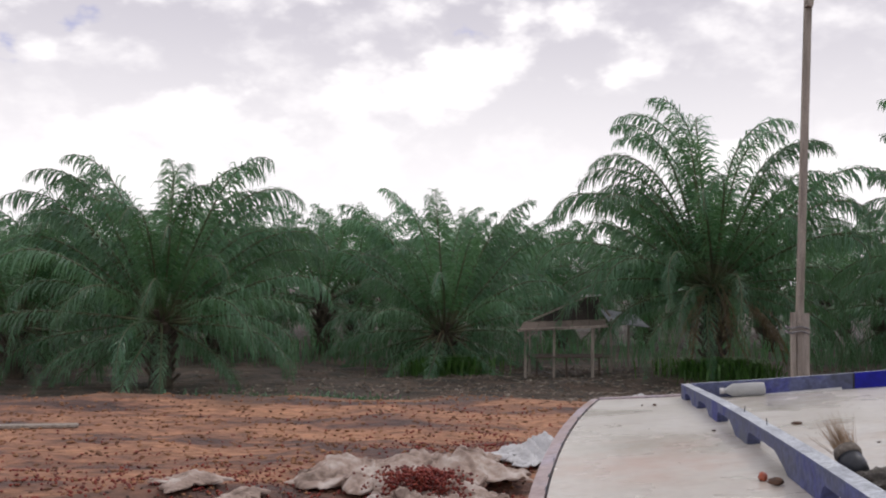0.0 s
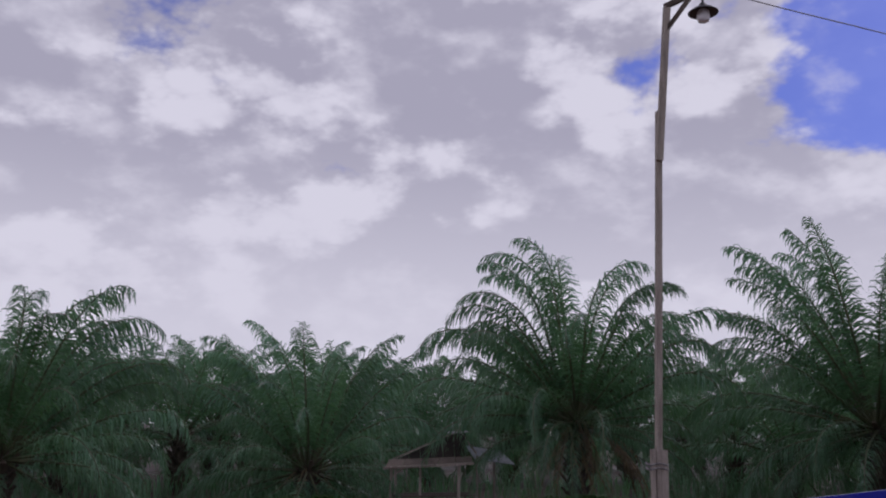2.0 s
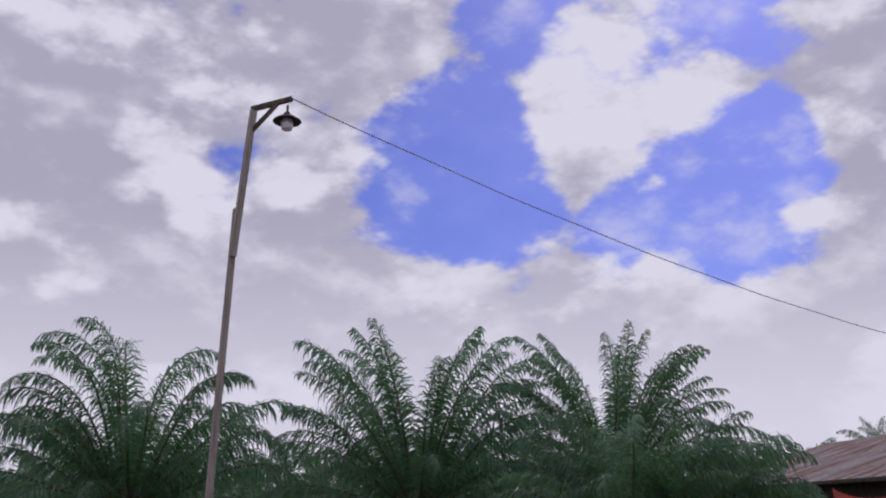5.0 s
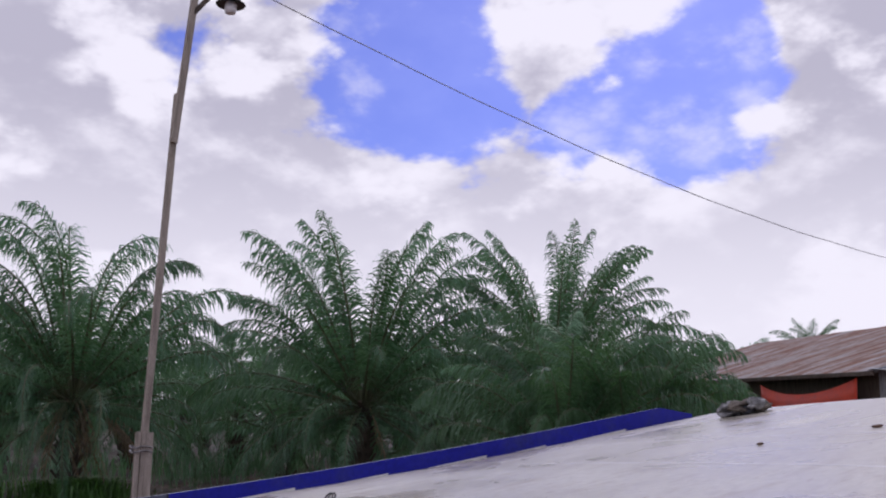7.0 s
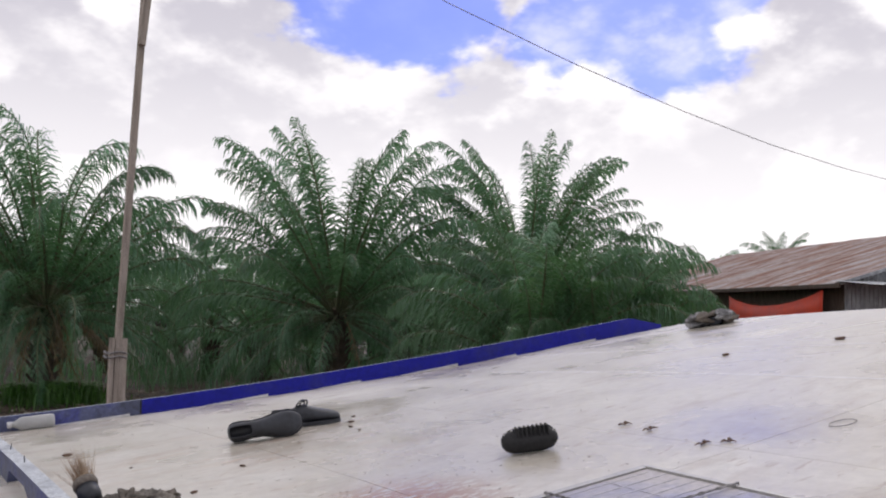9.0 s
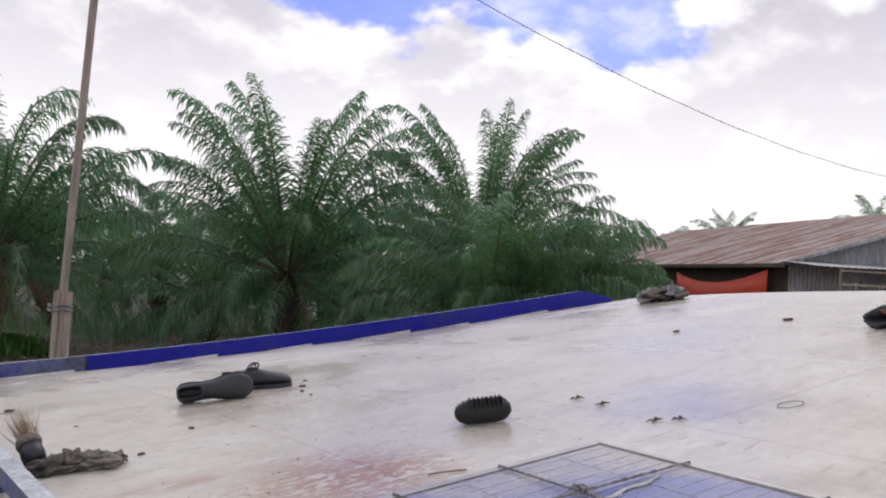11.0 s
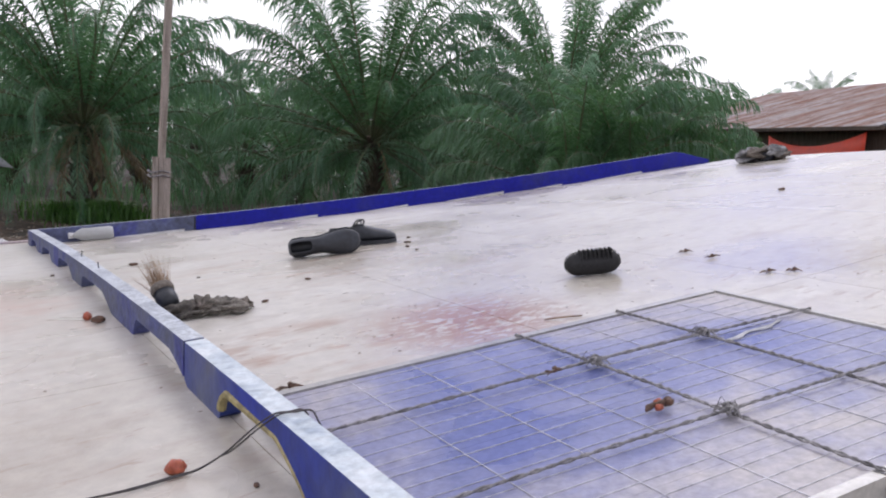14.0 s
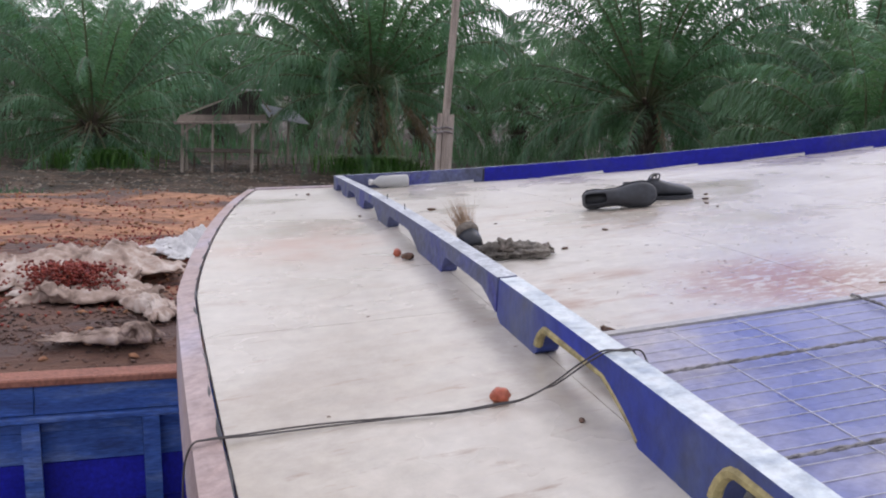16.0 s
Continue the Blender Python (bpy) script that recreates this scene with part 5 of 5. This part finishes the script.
    for y in (30.5, 31.0, 31.5):
        bm = bmesh.new()
        beam(bm, L3(2.9, y, -2.36), L3(5.6, y - 0.1, -2.33), 0.34, 0.04)
        part("bench_board", bm, DARK_WOOD, e)
    for x in (3.2, 4.2, 5.3):
        bm = bmesh.new()
        beam(bm, L3(x, 30.7, gz - 0.1), L3(x, 30.7, -2.36), 0.06, 0.06)
        part("bench_leg", bm, DARK_WOOD, e)


shelter()


# ---------------------------------------------------------------- shed behind the boat
def warehouse():
    eR = Vector((27.0, 13.06, 1.2))
    dv, gv = Vector((0.499, 0.867, 0)), Vector((0.867, -0.499, 0))
    gz = -3.1
    e = thing("corrugated_shed", (27.0, 13.06, gz), "long shed with rusty corrugated roof and grey zinc gable", "shed")
    o = Vector((27.0, 13.06, gz))

    def at(a, g, z):
        """a metres along the eave, g metres along the gable, height z."""
        return Vector((eR.x, eR.y, 0)) + dv * a + gv * g + Vector((0, 0, z)) - o

    ln, half, rise = 21.0, 7.2, 2.2

    def corrugated(name, fn, n, mat, label, depth=0.03):
        """fn(s, t) gives a place; n ribs across s."""
        bm = bmesh.new()
        cols = []
        for k in range(n * 4 + 1):
            s = k / (n * 4)
            h = depth * math.sin(k * math.pi / 2)
            cols.append([bm.verts.new(fn(s, t, h)) for t in (0, 0.5, 1)])
        for a, b in zip(cols, cols[1:]):
            for j in (0, 1):
                bm.faces.new((a[j], b[j], b[j + 1], a[j + 1]))
        ob = part(name, bm, mat, e, label)
        sm = ob.modifiers.new("thickness", "SOLIDIFY")
        sm.thickness = 0.004

    up = Vector((0, 0, 1))
    # roof of overlapping strips, each a row of sheets
    for k in range(12):
        a0, a1 = -0.35 + (ln + 0.7) * k / 12, -0.35 + (ln + 0.7) * (k + 1.01) / 12
        for lo, hi, lift in ((0.0, 0.52, 0.0), (0.5, 1.0, 0.010)):
            corrugated("roof_sheet", lambda s, t, h: at(a0 + (a1 - a0) * s, -0.4 + (half + 0.4) * (lo + (hi - lo) * t), 1.18 - 0.1 + (rise + 0.1) * (lo + (hi - lo) * t) + h + lift + 0.01 * (k % 2)), 7, RUST, "rust-streaked corrugated roof sheet", 0.055)
    corrugated("far_roof_slope", lambda s, t, h: at(-0.35 + (ln + 0.7) * s, half + (half + 0.4) * t, 1.2 + rise - (rise + 0.1) * t + h), 60, RUST, "")
    # gable wall of upright zinc sheets
    for k in range(12):
        g0, g1 = 2 * half * k / 12, 2 * half * (k + 1) / 12

        def wall(s, t, h):
            g = g0 + (g1 - g0) * s
            top = 1.15 + rise * (1 - abs(g - half) / half)
            return at(-h + 0.01 * (k % 2), g, gz + (top - gz) * t)
        corrugated("wall_sheet", wall, 8, ZINC, "grey corrugated zinc wall sheet", 0.022)
    bm = bmesh.new()
    beam(bm, at(0.1, 0.15, gz + 2.12), at(ln, 0.15, gz + 2.12), 0.06, 4.24)
    part("side_wall", bm, DARK_WOOD, e, "dark plank side wall under the eave")
    bm = bmesh.new()
    beam(bm, at(-0.4, -0.42, 1.06), at(ln, -0.42, 1.06), 0.05, 0.12)
    part("eave_board", bm, DARK_WOOD, e)
    bm = bmesh.new()
    beam(bm, at(-0.38, -0.4, 1.12), at(-0.38, half, 1.18 + rise), 0.05, 0.10)
    part("verge_board", bm, ZINC, e)
    # lean-to along the gable
    for k in range(8):
        g0, g1 = -0.42 + 1.8 * k, -0.42 + 1.8 * (k + 1)
        corrugated("canopy_sheet", lambda s, t, h: at(-2.1 * t, g0 + (g1 - g0) * s, 1.22 - 0.18 * t + h + 0.01 * (k % 2)), 8, ZINC, "pale zinc canopy sheet", 0.012)
    for g in (0.35, 2.3, 4.2, 6.1, 8.0, 11.0):
        bm = bmesh.new()
        beam(bm, at(-2.0, g, gz), at(-2.0, g, 1.02), 0.06, 0.06)
        part("canopy_post", bm, POLE_WOOD, e)
    for z in (0.55, 0.95):
        bm = bmesh.new()
        beam(bm, at(-2.0, 0.3, z), at(-2.0, 13.0, z), 0.04, 0.06)
        part("canopy_rail", bm, POLE_WOOD, e)
    bm = bmesh.new()
    beam(bm, at(-2.02, 2.3, -0.1), at(-2.02, 3.1, 0.55), 0.05, 0.05)
    part("canopy_brace", bm, POLE_WOOD, e)
    bm = bmesh.new()
    beam(bm, at(-0.03, 7.6, 2.1), at(-0.03, 7.6, 2.75), 0.3, 0.05)
    part("gable_vent", bm, DARK_WOOD, e)

    # orange tarpaulin slung under the eave
    t2 = thing("tarpaulin", tuple(at(0.5, -0.3, 0) + o), "bright orange tarpaulin slung under the shed eave", "tarpaulin")
    o2 = at(0.5, -0.3, 0) + o
    bm = bmesh.new()
    g = []
    for i in range(31):
        s = i / 30
        top = 0.96 - 0.10 * s - 0.48 * (4 * s * (1 - s)) ** 0.9 * (0.75 + 0.25 * s)
        g.append([bm.verts.new(at(0.6 + 6.0 * s, -0.33 - 0.10 * math.sin(s * 9 + j) * j / 6, top + (-2.0 - top) * (j / 6)) + o - o2) for j in range(7)])
    for a, b in zip(g, g[1:]):
        for j in range(6):
            bm.faces.new((a[j], a[j + 1], b[j + 1], b[j]))
    ob = part("tarpaulin_sheet", bm, ORANGE, t2, "", True)
    sm = ob.modifiers.new("thickness", "SOLIDIFY")
    sm.thickness = 0.006


warehouse()


# ---------------------------------------------------------------- bank: sacks, fruit, clods
def draped(name, x, y, sx, sy, h, mat, label, seed, rz=0.0):
    """A crumpled woven sack lying over the mud."""
    bm = bmesh.new()
    n = 72
    rr = random.Random(seed)
    g = []
    for i in range(n + 1):
        row = []
        for j in range(n + 1):
            a, b = i / n - 0.5, j / n - 0.5
            edge = 1 + 0.55 * noise.noise((a * 3.4 + seed, b * 3.4, 1.0)) + 0.30 * noise.noise((a * 9 + seed, b * 9, 2.0))
            px, py = a * sx * edge, b * sy * edge
            dome = max(0, 1 - (2 * a) ** 2) * max(0, 1 - (2 * b) ** 2)
            q = Vector((px * 3.9 + seed * 3 + 0.7 * noise.noise((py * 2.2, px * 2, seed)), py * 1.5 + 0.6 * math.sin(px * 4), seed))
            swell = 0.5 + noise.noise((px * 1.6 + seed, py * 1.6, 4.0))
            fold = 0.45 * max(0.0, 1 - 5 * abs(noise.noise(q * 0.8))) + 0.35 * max(0.0, 1 - 5 * abs(noise.noise(q * 1.7 + Vector((5, 2, 0))))) + 0.20 * max(0.0, 1 - 5 * abs(noise.noise(q * 3.5 + Vector((1, 8, 0)))))
            row.append(bm.verts.new((px, py, h * (0.10 + max(0.0, 0.95 * swell * dome ** 0.6) + 0.48 * fold * (0.25 + 0.75 * dome ** 0.4)))))
        g.append(row)
    for a, b in zip(g, g[1:]):
        for j in range(n):
            bm.faces.new((a[j], a[j + 1], b[j + 1], b[j]))
    ob = mesh_object(name, bm, mat, smooth=True)
    sm = ob.modifiers.new("thickness", "SOLIDIFY")
    sm.thickness = 0.005
    ob.matrix_basis = pose(x, y, ground_z(x, y) + 0.02, 0, 0, rz)
    return tagged(ob, label, "sack", "sacks on the bank")


draped("empty_sack", 0.05, 11.5, 1.6, 1.3, 0.24, SACK, "crumpled dirty white woven sack on the mud", 1, 10)
draped("empty_sack", -1.0, 11.3, 1.4, 1.4, 0.22, SACK, "crumpled dirty white woven sack on the mud", 2, -20)
draped("fruit_sack", -0.15, 10.5, 1.4, 1.4, 0.30, SACK, "torn sack spilling red palm fruit", 3, 5)
draped("white_sack", 1.25, 12.2, 0.9, 0.8, 0.30, SACK_WHITE, "clean white woven sack", 4, 30)
draped("empty_sack", 0.62, 9.1, 0.42, 0.7, 0.22, SACK, "crumpled beige sack on the mud slope", 5, 15)
draped("empty_sack", 0.02, 8.25, 0.75, 0.26, 0.12, SACK, "twisted strip of beige sacking", 6, -18)
draped("empty_sack", 0.38, 8.2, 0.32, 0.3, 0.22, SACK, "twisted strip of beige sacking", 7, 40)
draped("empty_sack", -2.9, 10.6, 0.7, 0.6, 0.12, SACK, "crumpled dirty white woven sack on the mud", 8, 40)
draped("empty_sack", -2.2, 10.2, 0.5, 0.4, 0.10, SACK, "crumpled dirty white woven sack on the mud", 9, 70)
draped("white_sack", 4.1, 18.6, 0.5, 0.4, 0.2, SACK_WHITE, "clean white woven sack", 10, 20)


def scatter(name, count, mat, label, spots, size, seed, flat=1.0, kind="stuff", category="fruit"):
    """Many small lumps; spots: (x, y, spread x, spread y, share, lift)."""
    rr = random.Random(seed)
    vs, fs = [], []
    shape = [(1, 0, 0), (0, 1, 0), (-1, 0, 0), (0, -1, 0), (0, 0, 1), (0, 0, -1)]
    tri = [(0, 1, 4), (1, 2, 4), (2, 3, 4), (3, 0, 4), (1, 0, 5), (2, 1, 5), (3, 2, 5), (0, 3, 5)]
    for x0, y0, sx, sy, share, lift in spots:
        for _ in range(int(count * share)):
            x, y = rr.gauss(x0, sx), rr.gauss(y0, sy)
            if y < 6.3:
                continue
            r = size * rr.uniform(0.5, 1.3)
            m = pose(x, y, ground_z(x, y) + r * 0.4 * flat + lift * rr.random(), rr.uniform(-20, 20), rr.uniform(-20, 20), rr.uniform(0, 360))
            b = len(vs)
            vs += [tuple(m @ Vector((c[0] * r * rr.uniform(0.7, 1.5), c[1] * r, c[2] * r * flat))) for c in shape]
            fs += [tuple(b + i for i in t) for t in tri]
    me = bpy.data.meshes.new(name)
    me.from_pydata(vs, [], fs)
    me.polygons.foreach_set("use_smooth", [True] * len(fs))
    me.materials.append(mat)
    return tagged(new(name, me), label, category, kind=kind)


scatter("loose_fruit", 5200, FRUIT, "loose red palm fruit strewn over the bank", ((-0.22, 10.42, 0.24, 0.20, 0.34, 0.34), (1.3, 13.6, 1.0, 0.8, 0.22, 0.02), (-1.5, 10.9, 2.2, 0.8, 0.22, 0.02), (-5.0, 11.5, 2.5, 1.6, 0.12, 0.02), (0.5, 16.5, 3.0, 2.0, 0.10, 0.02)), 0.022, 21, 0.8)
CLOD = material("earth_clod", ((0.14, 0.07, 0.045), (0.28, 0.135, 0.07), (0.40, 0.22, 0.12)), 0.7, 8, (0.85, 0.95), 0.5, coords="World")
scatter("clods", 2600, CLOD, "clods of trodden laterite earth", ((-3.0, 13.0, 4.5, 3.0, 0.5, 0), (-1.0, 18.0, 6.0, 2.5, 0.3, 0), (-8, 16, 4, 3, 0.2, 0)), 0.042, 22, 0.5, category="earth")
scatter("leaf_litter", 6000, LITTER, "dry leaf and husk litter under the palms", ((3.0, 26.0, 6.0, 2.2, 0.4, 0), (5.0, 31.5, 5.0, 1.5, 0.35, 0), (15.0, 27.5, 4.0, 2.0, 0.25, 0)), 0.065, 23, 0.25, category="litter")
MUD = material("dark_mud", ((0.06, 0.034, 0.026), (0.12, 0.068, 0.050), (0.20, 0.11, 0.08)), 2, 12, (0.5, 0.85), 0.6, coords="World")
scatter("mud_lumps", 2200, MUD, "wet dark mud lumps below the sacks", ((-0.6, 8.6, 1.1, 0.7, 0.5, 0), (-1.6, 9.6, 1.2, 0.6, 0.3, 0), (0.8, 9.6, 0.5, 0.9, 0.2, 0)), 0.024, 24, 0.6, category="earth")
bm = bmesh.new()
box(bm, (-0.9, -0.11, 0.0), (0.9, 0.11, 0.05), 0.006)
plank = mesh_object("loose_plank", bm, POLE_WOOD)
plank.matrix_basis = pose(-7.0, 15.2, ground_z(-7.0, 15.2) + 0.03, 0, 2, 22)
tagged(plank, "grey weathered plank lying on the orange earth", "plank")


def tufts(name, spots, count, height, seed, mat=GRASS, label="green ferns and grass at the foot of a palm"):
    rr = random.Random(seed)
    vs, fs = [], []
    for _ in range(count):
        x0, y0, sx, sy = rr.choice(spots)
        x, y = rr.gauss(x0, sx), rr.gauss(y0, sy)
        z = ground_z(x, y)
        h = height * rr.uniform(0.5, 1.2)
        a = rr.uniform(0, 2 * math.pi)
        o, w = Vector((math.cos(a), math.sin(a), 0)), 0.019
        s = Vector((-o.y, o.x, 0)) * w
        p0, p1, p2 = Vector((x, y, z - 0.05)), Vector((x, y, z)) + o * h * 0.25 + Vector((0, 0, h * 0.75)), Vector((x, y, z)) + o * h * 0.75 + Vector((0, 0, h * 0.85))
        b = len(vs)
        vs += [tuple(p0 - s * 0.6), tuple(p0 + s * 0.6), tuple(p1 + s), tuple(p1 - s), tuple(p2)]
        fs += [(b, b + 1, b + 2, b + 3), (b + 3, b + 2, b + 4)]
    me = bpy.data.meshes.new(name)
    me.from_pydata(vs, [], fs)
    me.materials.append(mat)
    return tagged(new(name, me), label, "undergrowth", kind="stuff")


tufts("undergrowth", ((8.7, 29.6, 0.7, 0.5), (9.8, 30.0, 0.6, 0.5), (0.2, 31.6, 0.7, 0.4), (16.8, 25.6, 0.9, 0.6)), 3400, 0.7, 31)
tufts("undergrowth", tuple((-16 + 3.1 * k, 34.5 + (k * 7 % 5), 1.5, 1.2) for k in range(16)) + tuple((20 + 1.6 * k, 28.0 - 1.4 * k, 1.4, 1.4) for k in range(6)), 3600, 1.2, 32, FROND, label="dark undergrowth between the palm trunks")
tufts("undergrowth", ((-5.0, 23.2, 1.2, 0.5), (-2.8, 23.6, 0.8, 0.4)), 400, 0.25, 33, FROND, label="low green weeds along the edge of the clearing")


def old_tyre():
    e = thing("tyre", (-0.72, 4.72, -2.98), "worn black tyre standing in the hull", "tyre")
    bm = bmesh.new()
    rings = []
    for k in range(24):
        a = 2 * math.pi * k / 24
        c = Vector((math.cos(a) * 0.27, 0, 0.36 + math.sin(a) * 0.27))
        o = Vector((math.cos(a), 0, math.sin(a)))
        rings.append([c + o * 0.09 * math.cos(b) + Vector((0, 0.10, 0)) * math.sin(b) for b in (2 * math.pi * j / 10 for j in range(10))])
    rings.append(rings[0])
    loft(bm, rings, False)
    part("tyre_casing", bm, RUBBER, e, "", True)


old_tyre()
